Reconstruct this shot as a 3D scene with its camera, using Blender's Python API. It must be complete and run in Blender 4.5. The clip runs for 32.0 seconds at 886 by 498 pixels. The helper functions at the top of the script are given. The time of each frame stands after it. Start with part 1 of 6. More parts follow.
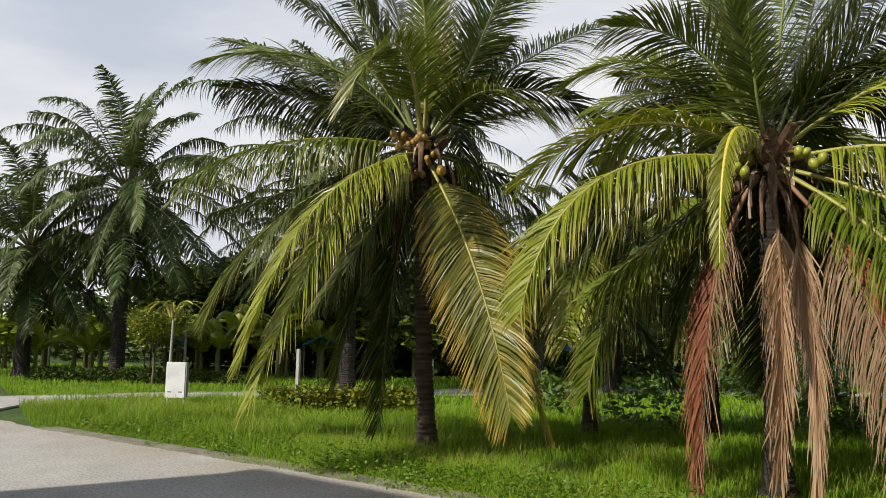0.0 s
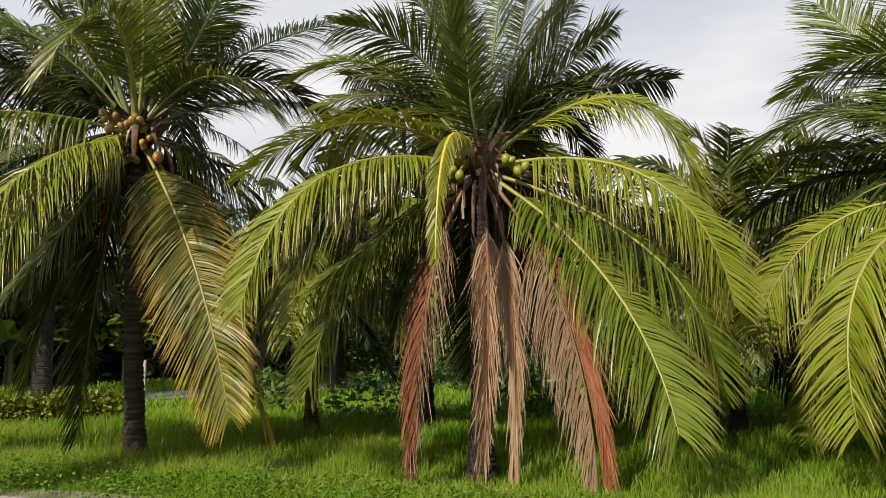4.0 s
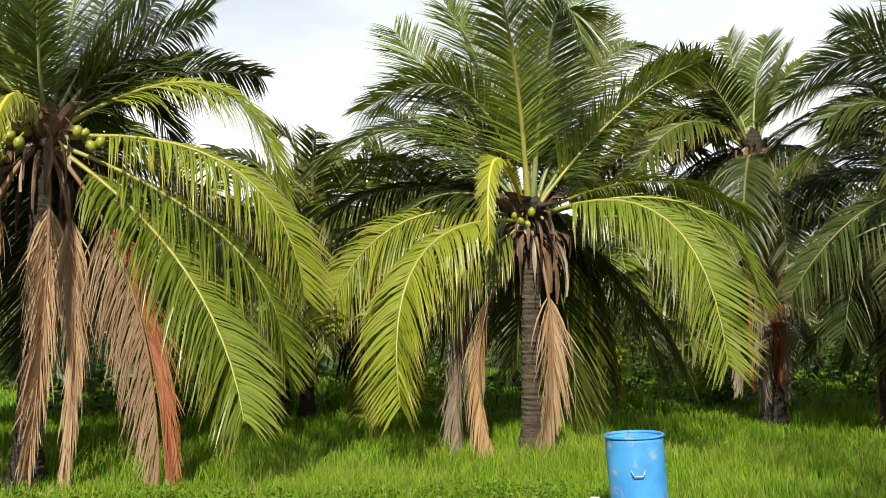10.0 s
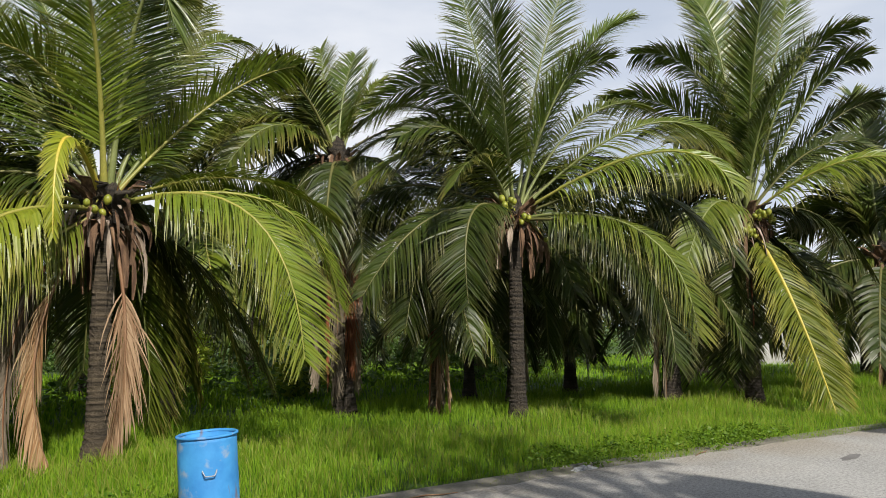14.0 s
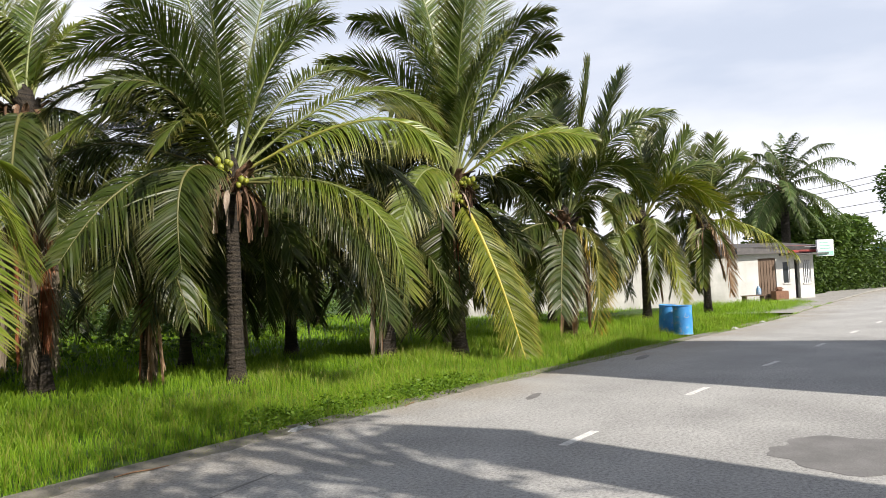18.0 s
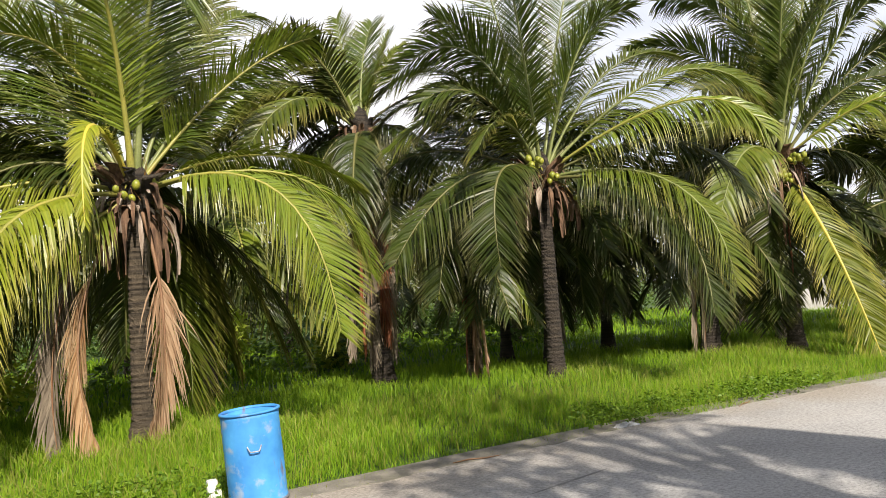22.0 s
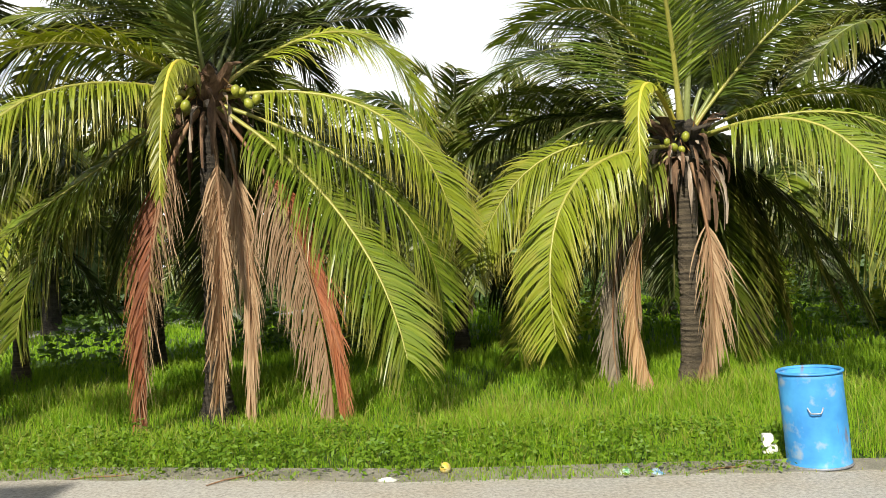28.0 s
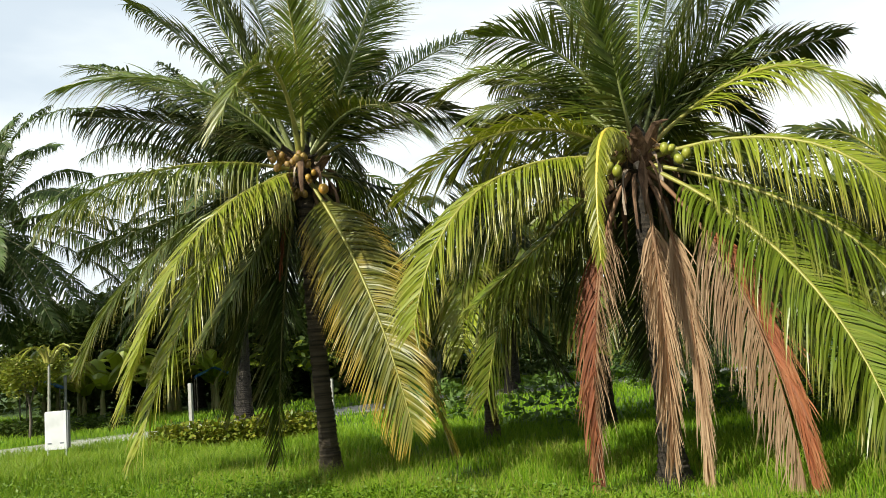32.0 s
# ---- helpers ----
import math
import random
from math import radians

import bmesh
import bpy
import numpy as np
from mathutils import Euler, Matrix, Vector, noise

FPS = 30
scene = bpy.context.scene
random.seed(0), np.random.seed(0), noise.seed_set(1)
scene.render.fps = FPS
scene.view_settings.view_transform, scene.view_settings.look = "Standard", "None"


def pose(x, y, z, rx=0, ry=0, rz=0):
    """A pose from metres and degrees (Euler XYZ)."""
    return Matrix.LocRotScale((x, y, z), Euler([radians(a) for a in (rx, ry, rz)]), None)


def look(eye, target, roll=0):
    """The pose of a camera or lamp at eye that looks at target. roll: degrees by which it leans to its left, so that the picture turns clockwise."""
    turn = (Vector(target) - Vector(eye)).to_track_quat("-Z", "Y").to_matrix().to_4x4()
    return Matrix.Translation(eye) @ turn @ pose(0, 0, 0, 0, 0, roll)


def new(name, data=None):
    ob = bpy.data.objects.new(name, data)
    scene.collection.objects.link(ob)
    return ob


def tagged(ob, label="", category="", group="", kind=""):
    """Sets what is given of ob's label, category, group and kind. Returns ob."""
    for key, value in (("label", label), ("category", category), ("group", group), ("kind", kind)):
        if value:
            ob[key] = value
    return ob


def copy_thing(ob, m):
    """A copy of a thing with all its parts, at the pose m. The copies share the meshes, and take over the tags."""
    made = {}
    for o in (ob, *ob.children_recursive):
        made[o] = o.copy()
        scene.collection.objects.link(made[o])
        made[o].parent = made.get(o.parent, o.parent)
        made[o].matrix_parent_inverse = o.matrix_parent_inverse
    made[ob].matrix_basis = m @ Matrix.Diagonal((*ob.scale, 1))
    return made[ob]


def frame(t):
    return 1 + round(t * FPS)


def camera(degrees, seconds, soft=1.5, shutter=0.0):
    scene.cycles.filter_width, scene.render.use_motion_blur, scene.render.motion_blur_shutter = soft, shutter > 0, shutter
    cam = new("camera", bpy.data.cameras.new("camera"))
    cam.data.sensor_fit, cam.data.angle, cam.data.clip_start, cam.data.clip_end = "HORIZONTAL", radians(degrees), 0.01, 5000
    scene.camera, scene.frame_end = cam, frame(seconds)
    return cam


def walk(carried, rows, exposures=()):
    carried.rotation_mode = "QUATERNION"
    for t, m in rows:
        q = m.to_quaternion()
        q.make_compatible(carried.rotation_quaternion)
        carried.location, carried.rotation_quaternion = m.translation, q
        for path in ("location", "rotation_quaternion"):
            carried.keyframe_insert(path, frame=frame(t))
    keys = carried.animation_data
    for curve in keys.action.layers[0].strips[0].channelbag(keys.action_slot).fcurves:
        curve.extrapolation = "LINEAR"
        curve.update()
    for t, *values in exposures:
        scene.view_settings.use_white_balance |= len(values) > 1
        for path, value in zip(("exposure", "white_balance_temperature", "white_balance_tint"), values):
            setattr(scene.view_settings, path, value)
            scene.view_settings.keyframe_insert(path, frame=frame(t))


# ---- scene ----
cam = camera(60.78, 32.0, soft=0.8)
PATH = [
    (0, pose(-0.221, -0.002, 2.010, 96.65, 0, 37.64) @ pose(0, 0, 0, 0, 0, 0.98)),
    (0.5, pose(-0.204, 0.013, 2.014, 96.92, 0, 34.42) @ pose(0, 0, 0, 0, 0, 0.86)),
    (1, pose(-0.180, 0.041, 2.015, 97.00, 0, 31.58) @ pose(0, 0, 0, 0, 0, 0.69)),
    (1.5, pose(-0.181, 0.041, 2.011, 96.92, 0, 28.98) @ pose(0, 0, 0, 0, 0, 1.07)),
    (2, pose(-0.200, 0.054, 2.007, 96.89, 0, 26.52) @ pose(0, 0, 0, 0, 0, 1.00)),
    (2.5, pose(-0.214, 0.060, 1.995, 96.98, 0, 24.22) @ pose(0, 0, 0, 0, 0, 0.81)),
    (3, pose(-0.233, 0.063, 1.986, 96.82, 0, 21.71) @ pose(0, 0, 0, 0, 0, 0.72)),
    (3.5, pose(-0.222, 0.065, 1.983, 96.71, 0, 19.36) @ pose(0, 0, 0, 0, 0, 0.11)),
    (5.5, pose(-0.097, 0.021, 1.954, 96.13, 0, 11.46) @ pose(0, 0, 0, 0, 0, 0.05)),
    (6, pose(-0.102, 0.012, 1.945, 95.84, 0, 10.10) @ pose(0, 0, 0, 0, 0, -0.43)),
    (6.5, pose(-0.125, -0.014, 1.928, 95.80, 0, 8.26) @ pose(0, 0, 0, 0, 0, -0.68)),
    (7, pose(-0.101, -0.035, 1.909, 95.88, 0, 5.70) @ pose(0, 0, 0, 0, 0, -0.61)),
    (7.5, pose(-0.061, -0.040, 1.895, 96.14, 0, 2.92) @ pose(0, 0, 0, 0, 0, -0.60)),
    (8, pose(-0.050, -0.041, 1.888, 96.58, 0, -0.63) @ pose(0, 0, 0, 0, 0, -0.48)),
    (8.5, pose(-0.067, -0.009, 1.888, 96.57, 0, -4.67) @ pose(0, 0, 0, 0, 0, -0.28)),
    (9, pose(-0.065, 0.002, 1.894, 96.25, 0, -7.87) @ pose(0, 0, 0, 0, 0, -0.68)),
    (9.5, pose(-0.039, -0.010, 1.895, 96.27, 0, -10.62) @ pose(0, 0, 0, 0, 0, -0.62)),
    (10, pose(-0.011, -0.034, 1.894, 96.23, 0, -13.25) @ pose(0, 0, 0, 0, 0, -0.01)),
    (10.5, pose(-0.003, -0.006, 1.885, 96.27, 0, -15.94) @ pose(0, 0, 0, 0, 0, -0.18)),
    (11, pose(-0.028, 0.012, 1.879, 96.42, 0, -20.20) @ pose(0, 0, 0, 0, 0, -0.63)),
    (11.5, pose(-0.026, -0.007, 1.866, 96.95, 0, -24.31) @ pose(0, 0, 0, 0, 0, -1.18)),
    (12, pose(-0.053, -0.031, 1.863, 97.02, 0, -28.28) @ pose(0, 0, 0, 0, 0, -1.47)),
    (12.5, pose(-0.045, -0.019, 1.869, 96.66, 0, -32.12) @ pose(0, 0, 0, 0, 0, -1.78)),
    (13, pose(0.004, 0.006, 1.871, 96.48, 0, -37.03) @ pose(0, 0, 0, 0, 0, -0.62)),
    (13.5, pose(0.041, 0.003, 1.868, 96.33, 0, -40.84) @ pose(0, 0, 0, 0, 0, -0.85)),
    (14, pose(0.094, -0.004, 1.872, 95.95, 0, -43.74) @ pose(0, 0, 0, 0, 0, -0.68)),
    (14.5, pose(0.113, -0.029, 1.877, 95.49, 0, -47.35) @ pose(0, 0, 0, 0, 0, -0.02)),
    (16.5, pose(0.027, -0.135, 1.897, 94.31, 0, -57.63) @ pose(0, 0, 0, 0, 0, -1.55)),
    (17, pose(0.039, -0.152, 1.901, 93.60, 0, -59.97) @ pose(0, 0, 0, 0, 0, -1.99)),
    (17.5, pose(0.030, -0.173, 1.901, 93.01, 0, -62.19) @ pose(0, 0, 0, 0, 0, -2.36)),
    (18, pose(0.053, -0.193, 1.909, 92.46, 0, -64.32) @ pose(0, 0, 0, 0, 0, -2.42)),
    (18.5, pose(0.070, -0.197, 1.904, 92.20, 0, -65.24) @ pose(0, 0, 0, 0, 0, -2.52)),
    (19, pose(0.110, -0.166, 1.904, 92.13, 0, -63.52) @ pose(0, 0, 0, 0, 0, -2.88)),
    (19.5, pose(0.137, -0.118, 1.897, 91.90, 0, -59.83) @ pose(0, 0, 0, 0, 0, -2.86)),
    (20, pose(0.153, -0.088, 1.901, 91.80, 0, -57.12) @ pose(0, 0, 0, 0, 0, -3.26)),
    (20.5, pose(0.155, -0.057, 1.899, 92.37, 0, -53.01) @ pose(0, 0, 0, 0, 0, -3.62)),
    (21, pose(0.154, -0.025, 1.893, 92.68, 0, -47.38) @ pose(0, 0, 0, 0, 0, -3.89)),
    (21.5, pose(0.155, 0.008, 1.886, 93.08, 0, -43.71) @ pose(0, 0, 0, 0, 0, -3.79)),
    (22, pose(0.155, 0.041, 1.882, 93.40, 0, -41.31) @ pose(0, 0, 0, 0, 0, -3.94)),
    (22.5, pose(0.164, 0.054, 1.877, 93.71, 0, -38.62) @ pose(0, 0, 0, 0, 0, -4.10)),
    (23, pose(0.167, 0.065, 1.875, 93.87, 0, -35.59) @ pose(0, 0, 0, 0, 0, -4.02)),
    (23.5, pose(0.179, 0.070, 1.873, 93.97, 0, -32.78) @ pose(0, 0, 0, 0, 0, -4.15)),
    (24, pose(0.203, 0.075, 1.873, 93.92, 0, -28.65) @ pose(0, 0, 0, 0, 0, -4.64)),
    (24.5, pose(0.200, 0.073, 1.878, 93.62, 0, -23.37) @ pose(0, 0, 0, 0, 0, -5.02)),
    (25, pose(0.106, 0.066, 1.891, 93.26, 0, -19.32) @ pose(0, 0, 0, 0, 0, -3.50)),
    (25.5, pose(0.052, 0.060, 1.898, 93.24, 0, -16.74) @ pose(0, 0, 0, 0, 0, -2.54)),
    (27.5, pose(-0.118, -0.071, 2.033, 92.08, 0, -6.25) @ pose(0, 0, 0, 0, 0, -3.04)),
    (28, pose(-0.116, -0.014, 2.034, 90.95, 0, -2.40) @ pose(0, 0, 0, 0, 0, -2.24)),
    (28.5, pose(-0.110, 0.021, 2.033, 91.01, 0, 2.69) @ pose(0, 0, 0, 0, 0, -3.43)),
    (29, pose(-0.119, 0.009, 2.034, 91.66, 0, 8.29) @ pose(0, 0, 0, 0, 0, -4.38)),
    (29.5, pose(-0.135, 0.020, 2.038, 92.12, 0, 12.26) @ pose(0, 0, 0, 0, 0, -4.18)),
    (30, pose(-0.166, 0.035, 2.045, 92.60, 0, 16.22) @ pose(0, 0, 0, 0, 0, -5.33)),
    (30.5, pose(-0.196, 0.059, 2.058, 93.56, 0, 20.81) @ pose(0, 0, 0, 0, 0, -5.20)),
    (31, pose(-0.210, 0.056, 2.070, 95.05, 0, 23.73) @ pose(0, 0, 0, 0, 0, -5.12)),
    (31.5, pose(-0.224, 0.076, 2.080, 96.18, 0, 26.30) @ pose(0, 0, 0, 0, 0, -5.18)),
    (32, pose(-0.213, 0.071, 2.087, 97.15, 0, 29.35) @ pose(0, 0, 0, 0, 0, -4.76)),
]
walk(cam, PATH, [(0.0, 0.1, 6700, 10), (3.0, 0.12, 6850, 11), (6.0, 0.27, 6800, 10), (7.0, 0.57, 6800, 8), (10.0, 0.5, 6750, 5), (11.0, 0.2, 6600, 3), (12.0, 0.08, 6500, 3), (13.0, 0.12, 6450, 8), (14.0, 0.13, 6400, 10), (17.0, 0.4, 6450, 12), (19.0, 0.4, 6450, 12), (21.0, 0.55, 6600, 13), (23.0, 0.6, 6850, 14), (25.0, 0.5, 7000, 7), (28.0, 0.64, 6750, 5), (30.0, 0.65, 6650, 2), (32.0, 0.55, 6650, 2)])

# ---- world, sun ----
SUN_AZIMUTH, SUN_ELEVATION = 200.0, 38.0       # clockwise from +y, degrees
world = bpy.data.worlds.new("sky")
scene.world = world
world.use_nodes = True
wn, wl = world.node_tree.nodes, world.node_tree.links
sky = wn.new("ShaderNodeTexSky")
sky.sky_type, sky.sun_disc = "NISHITA", False
sky.sun_elevation, sky.sun_rotation = radians(SUN_ELEVATION), radians(SUN_AZIMUTH)
sky.air_density, sky.dust_density = 1.0, 2.0
background = wn["Background"]
background.inputs["Strength"].default_value = 0.08
coord = wn.new("ShaderNodeTexCoord")
stretch = wn.new("ShaderNodeMapping")
stretch.inputs["Scale"].default_value = (1.0, 1.0, 3.4)
wl.new(coord.outputs["Generated"], stretch.inputs["Vector"])
cloud = wn.new("ShaderNodeTexNoise")
cloud.inputs["Scale"].default_value, cloud.inputs["Detail"].default_value = 1.7, 6
cloud.inputs["Roughness"].default_value = 0.5
wl.new(stretch.outputs["Vector"], cloud.inputs["Vector"])
cover = wn.new("ShaderNodeValToRGB")
cover.color_ramp.elements[0].position, cover.color_ramp.elements[0].color = 0.30, (0.84, 0.84, 0.84, 1)
cover.color_ramp.elements[1].position, cover.color_ramp.elements[1].color = 0.62, (1, 1, 1, 1)
wl.new(cloud.outputs["Fac"], cover.inputs["Fac"])
veil = wn.new("ShaderNodeMix")
veil.data_type = "RGBA"
tone = wn.new("ShaderNodeMix")
tone.data_type = "RGBA"
tone.inputs["A"].default_value, tone.inputs["B"].default_value = (7.2, 7.9, 9.2, 1), (10.2, 10.4, 10.9, 1)
puff = wn.new("ShaderNodeMapRange")
puff.inputs["From Min"].default_value, puff.inputs["From Max"].default_value = 0.36, 0.6
wl.new(cloud.outputs["Fac"], puff.inputs["Value"])
wl.new(puff.outputs["Result"], tone.inputs["Factor"])
wl.new(tone.outputs["Result"], veil.inputs["B"])
split = wn.new("ShaderNodeSeparateXYZ")
wl.new(coord.outputs["Generated"], split.inputs["Vector"])
thin = wn.new("ShaderNodeMapRange")
thin.inputs["From Min"].default_value, thin.inputs["From Max"].default_value = 0.44, 0.8
thin.inputs["To Min"].default_value, thin.inputs["To Max"].default_value = 1.0, 0.2
wl.new(split.outputs["Z"], thin.inputs["Value"])
clouds = wn.new("ShaderNodeMath")
clouds.operation = "MULTIPLY"
wl.new(cover.outputs["Color"], clouds.inputs[0])
wl.new(thin.outputs["Result"], clouds.inputs[1])
wl.new(clouds.outputs["Value"], veil.inputs["Factor"])
wl.new(sky.outputs["Color"], veil.inputs["A"])
wl.new(veil.outputs["Result"], background.inputs["Color"])

sun = new("sun", bpy.data.lights.new("sun", "SUN"))
sun.data.energy, sun.data.angle, sun.data.color = 5.0, radians(0.6), (1.0, 0.94, 0.84)
a, e = radians(SUN_AZIMUTH), radians(SUN_ELEVATION)
toward_sun = Vector((math.sin(a) * math.cos(e), math.cos(a) * math.cos(e), math.sin(e)))
sun.matrix_world = look(toward_sun * 50, (0, 0, 0))

# ---- materials ----


def material(name, rough=0.8, metal=0.0):
    m = bpy.data.materials.new(name)
    m.use_nodes = True
    n, l = m.node_tree.nodes, m.node_tree.links
    b = n["Principled BSDF"]
    b.inputs["Roughness"].default_value, b.inputs["Metallic"].default_value = rough, metal
    return m, n, l, b


def mixed(n, l, fac, c1, c2):
    """A colour node between c1 and c2, each a tuple or a socket."""
    x = n.new("ShaderNodeMix")
    x.data_type = "RGBA"
    if isinstance(fac, float):
        x.inputs["Factor"].default_value = fac
    else:
        l.new(fac, x.inputs["Factor"])
    for key, c in (("A", c1), ("B", c2)):
        if isinstance(c, tuple):
            x.inputs[key].default_value = (*c, 1)
        else:
            l.new(c, x.inputs[key])
    return x.outputs["Result"]


def noise_of(n, l, scale, detail=4, lo=0.35, hi=0.65, space="Object", rough=0.55, stretch=(1, 1, 1)):
    """A contrast-stretched noise, 0 to 1."""
    c = n.new("ShaderNodeTexCoord")
    mp = n.new("ShaderNodeMapping")
    mp.inputs["Scale"].default_value = stretch
    l.new(c.outputs[space], mp.inputs["Vector"])
    t = n.new("ShaderNodeTexNoise")
    t.inputs["Scale"].default_value, t.inputs["Detail"].default_value, t.inputs["Roughness"].default_value = scale, detail, rough
    l.new(mp.outputs["Vector"], t.inputs["Vector"])
    r = n.new("ShaderNodeMapRange")
    r.inputs["From Min"].default_value, r.inputs["From Max"].default_value = lo, hi
    l.new(t.outputs["Fac"], r.inputs["Value"])
    return r.outputs["Result"]


def bump_of(n, l, b, height, strength=0.4, distance=0.01):
    x = n.new("ShaderNodeBump")
    x.inputs["Strength"].default_value, x.inputs["Distance"].default_value = strength, distance
    l.new(height, x.inputs["Height"])
    l.new(x.outputs["Normal"], b.inputs["Normal"])


def leaf_material(name, c1, c2, tip, rough=0.42, through_light=0.24, tip_from=0.55, glow=(1.0, 1.0, 0.45), gloss=0.4, vary=0.8):
    """Leaves: two tints from leaf to leaf, drier tips, glossy, letting some light through."""
    m, n, l, b = material(name, rough)
    geo, info = n.new("ShaderNodeNewGeometry"), n.new("ShaderNodeObjectInfo")
    each = n.new("ShaderNodeMapRange")
    each.inputs["To Min"].default_value, each.inputs["To Max"].default_value = 0.5 - 0.5 * vary, 0.5 + 0.5 * vary
    l.new(geo.outputs["Random Per Island"], each.inputs["Value"])
    c = mixed(n, l, each.outputs["Result"], c1, c2)
    shade = n.new("ShaderNodeHueSaturation")
    vr = n.new("ShaderNodeMapRange")
    vr.inputs["To Min"].default_value, vr.inputs["To Max"].default_value = 0.72, 1.25
    l.new(info.outputs["Random"], vr.inputs["Value"])
    l.new(vr.outputs["Result"], shade.inputs["Value"])
    l.new(c, shade.inputs["Color"])
    att = n.new("ShaderNodeAttribute")
    att.attribute_name = "along"
    tr = n.new("ShaderNodeMapRange")
    tr.inputs["From Min"].default_value, tr.inputs["From Max"].default_value = tip_from, 1.15
    l.new(att.outputs["Fac"], tr.inputs["Value"])
    c = mixed(n, l, tr.outputs["Result"], shade.outputs["Color"], tip)
    spots = noise_of(n, l, 3.0, 3, 0.5, 0.75)
    half = n.new("ShaderNodeMath")
    half.operation = "MULTIPLY"
    half.inputs[1].default_value = 0.35
    l.new(spots, half.inputs[0])
    c = mixed(n, l, half.outputs[0], c, tip)
    l.new(c, b.inputs["Base Color"])
    b.inputs["Specular IOR Level"].default_value = gloss
    trans = n.new("ShaderNodeBsdfTranslucent")
    tint = n.new("ShaderNodeMix")
    tint.data_type, tint.blend_type = "RGBA", "MULTIPLY"
    tint.inputs["Factor"].default_value = 1.0
    l.new(c, tint.inputs["A"])
    tint.inputs["B"].default_value = (*glow, 1)
    l.new(tint.outputs["Result"], trans.inputs["Color"])
    add = n.new("ShaderNodeMixShader")
    add.inputs["Fac"].default_value = through_light
    l.new(b.outputs["BSDF"], add.inputs[1])
    l.new(trans.outputs["BSDF"], add.inputs[2])
    l.new(add.outputs["Shader"], n["Material Output"].inputs["Surface"])
    return m


LEAF = {
    "g": leaf_material("leaf_green", (0.058, 0.088, 0.009), (0.128, 0.16, 0.017), (0.24, 0.19, 0.05)),
    "u": leaf_material("leaf_upper_green", (0.042, 0.075, 0.010), (0.105, 0.145, 0.019), (0.22, 0.20, 0.055), 0.36, 0.2, gloss=0.5),
    "m": leaf_material("leaf_fresh_green", (0.092, 0.142, 0.011), (0.18, 0.225, 0.02), (0.28, 0.24, 0.06), 0.38, gloss=0.5),
    "y": leaf_material("leaf_yellow_green", (0.172, 0.222, 0.013), (0.29, 0.328, 0.027), (0.38, 0.30, 0.08), 0.38, gloss=0.5),
    # shade inside and under the crowns is put into this darker green
    "d": leaf_material("leaf_shaded_green", (0.022, 0.037, 0.005), (0.05, 0.070, 0.010), (0.11, 0.095, 0.03), 0.42, 0.1, gloss=0.3),
    "o": leaf_material("leaf_ageing_yellow", (0.10, 0.115, 0.016), (0.17, 0.165, 0.025), (0.56, 0.36, 0.05), tip_from=0.5),
    "n": leaf_material("leaf_young_lemon", (0.16, 0.19, 0.013), (0.26, 0.28, 0.022), (0.38, 0.34, 0.06)),
    "l": leaf_material("leaf_lemon", (0.13, 0.17, 0.012), (0.21, 0.24, 0.02), (0.42, 0.36, 0.07)),
    "rust": leaf_material("dead_leaf_rust", (0.16, 0.048, 0.020), (0.33, 0.105, 0.044), (0.42, 0.20, 0.09), 0.6, 0.2, glow=(1, 0.75, 0.5), vary=1.0),
    "tan": leaf_material("dead_leaf_tan", (0.26, 0.155, 0.085), (0.43, 0.295, 0.18), (0.46, 0.34, 0.22), 0.6, 0.2, glow=(1, 0.8, 0.6), gloss=0.25, vary=1.0),
    "straw": leaf_material("dead_leaf_straw", (0.34, 0.18, 0.075), (0.52, 0.35, 0.19), (0.55, 0.42, 0.27), 0.6, 0.2, glow=(1, 0.8, 0.6), gloss=0.25, vary=1.0),
    "grey": leaf_material("dead_leaf_grey", (0.13, 0.105, 0.075), (0.27, 0.22, 0.16), (0.34, 0.28, 0.2), 0.75, 0.12, glow=(1, 0.85, 0.7), gloss=0.25, vary=1.0),
    "oil": leaf_material("oil_palm_leaf", (0.038, 0.07, 0.017), (0.085, 0.125, 0.034), (0.12, 0.13, 0.05), 0.45, 0.2, gloss=0.2),
    # deep background shade is put into this leaf colour
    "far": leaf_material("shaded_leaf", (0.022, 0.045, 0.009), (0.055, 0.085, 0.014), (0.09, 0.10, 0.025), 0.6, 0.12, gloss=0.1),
    "banana": leaf_material("banana_leaf", (0.26, 0.36, 0.03), (0.42, 0.5, 0.06), (0.46, 0.42, 0.1), 0.45, 0.4),
    "croton": leaf_material("croton_leaf", (0.10, 0.16, 0.018), (0.21, 0.22, 0.025), (0.22, 0.16, 0.03), 0.4, 0.25, gloss=0.27, vary=1.0),
    "tree": leaf_material("broad_tree_leaf", (0.05, 0.10, 0.02), (0.11, 0.19, 0.035), (0.14, 0.18, 0.05), 0.5, 0.28, gloss=0.27, vary=1.0),
    "grass": leaf_material("grass_blade", (0.055, 0.155, 0.006), (0.205, 0.35, 0.016), (0.30, 0.40, 0.03), 0.5, 0.35, 0.5, gloss=0.27, vary=1.0),
    "grass_dry": leaf_material("grass_blade_pale", (0.13, 0.20, 0.015), (0.22, 0.26, 0.03), (0.36, 0.32, 0.10), 0.55, 0.35, 0.4, gloss=0.27, vary=1.0),
    "weed": leaf_material("weed_leaf", (0.09, 0.20, 0.012), (0.18, 0.30, 0.02), (0.2, 0.3, 0.03), 0.5, 0.3, gloss=0.27, vary=1.0),
}


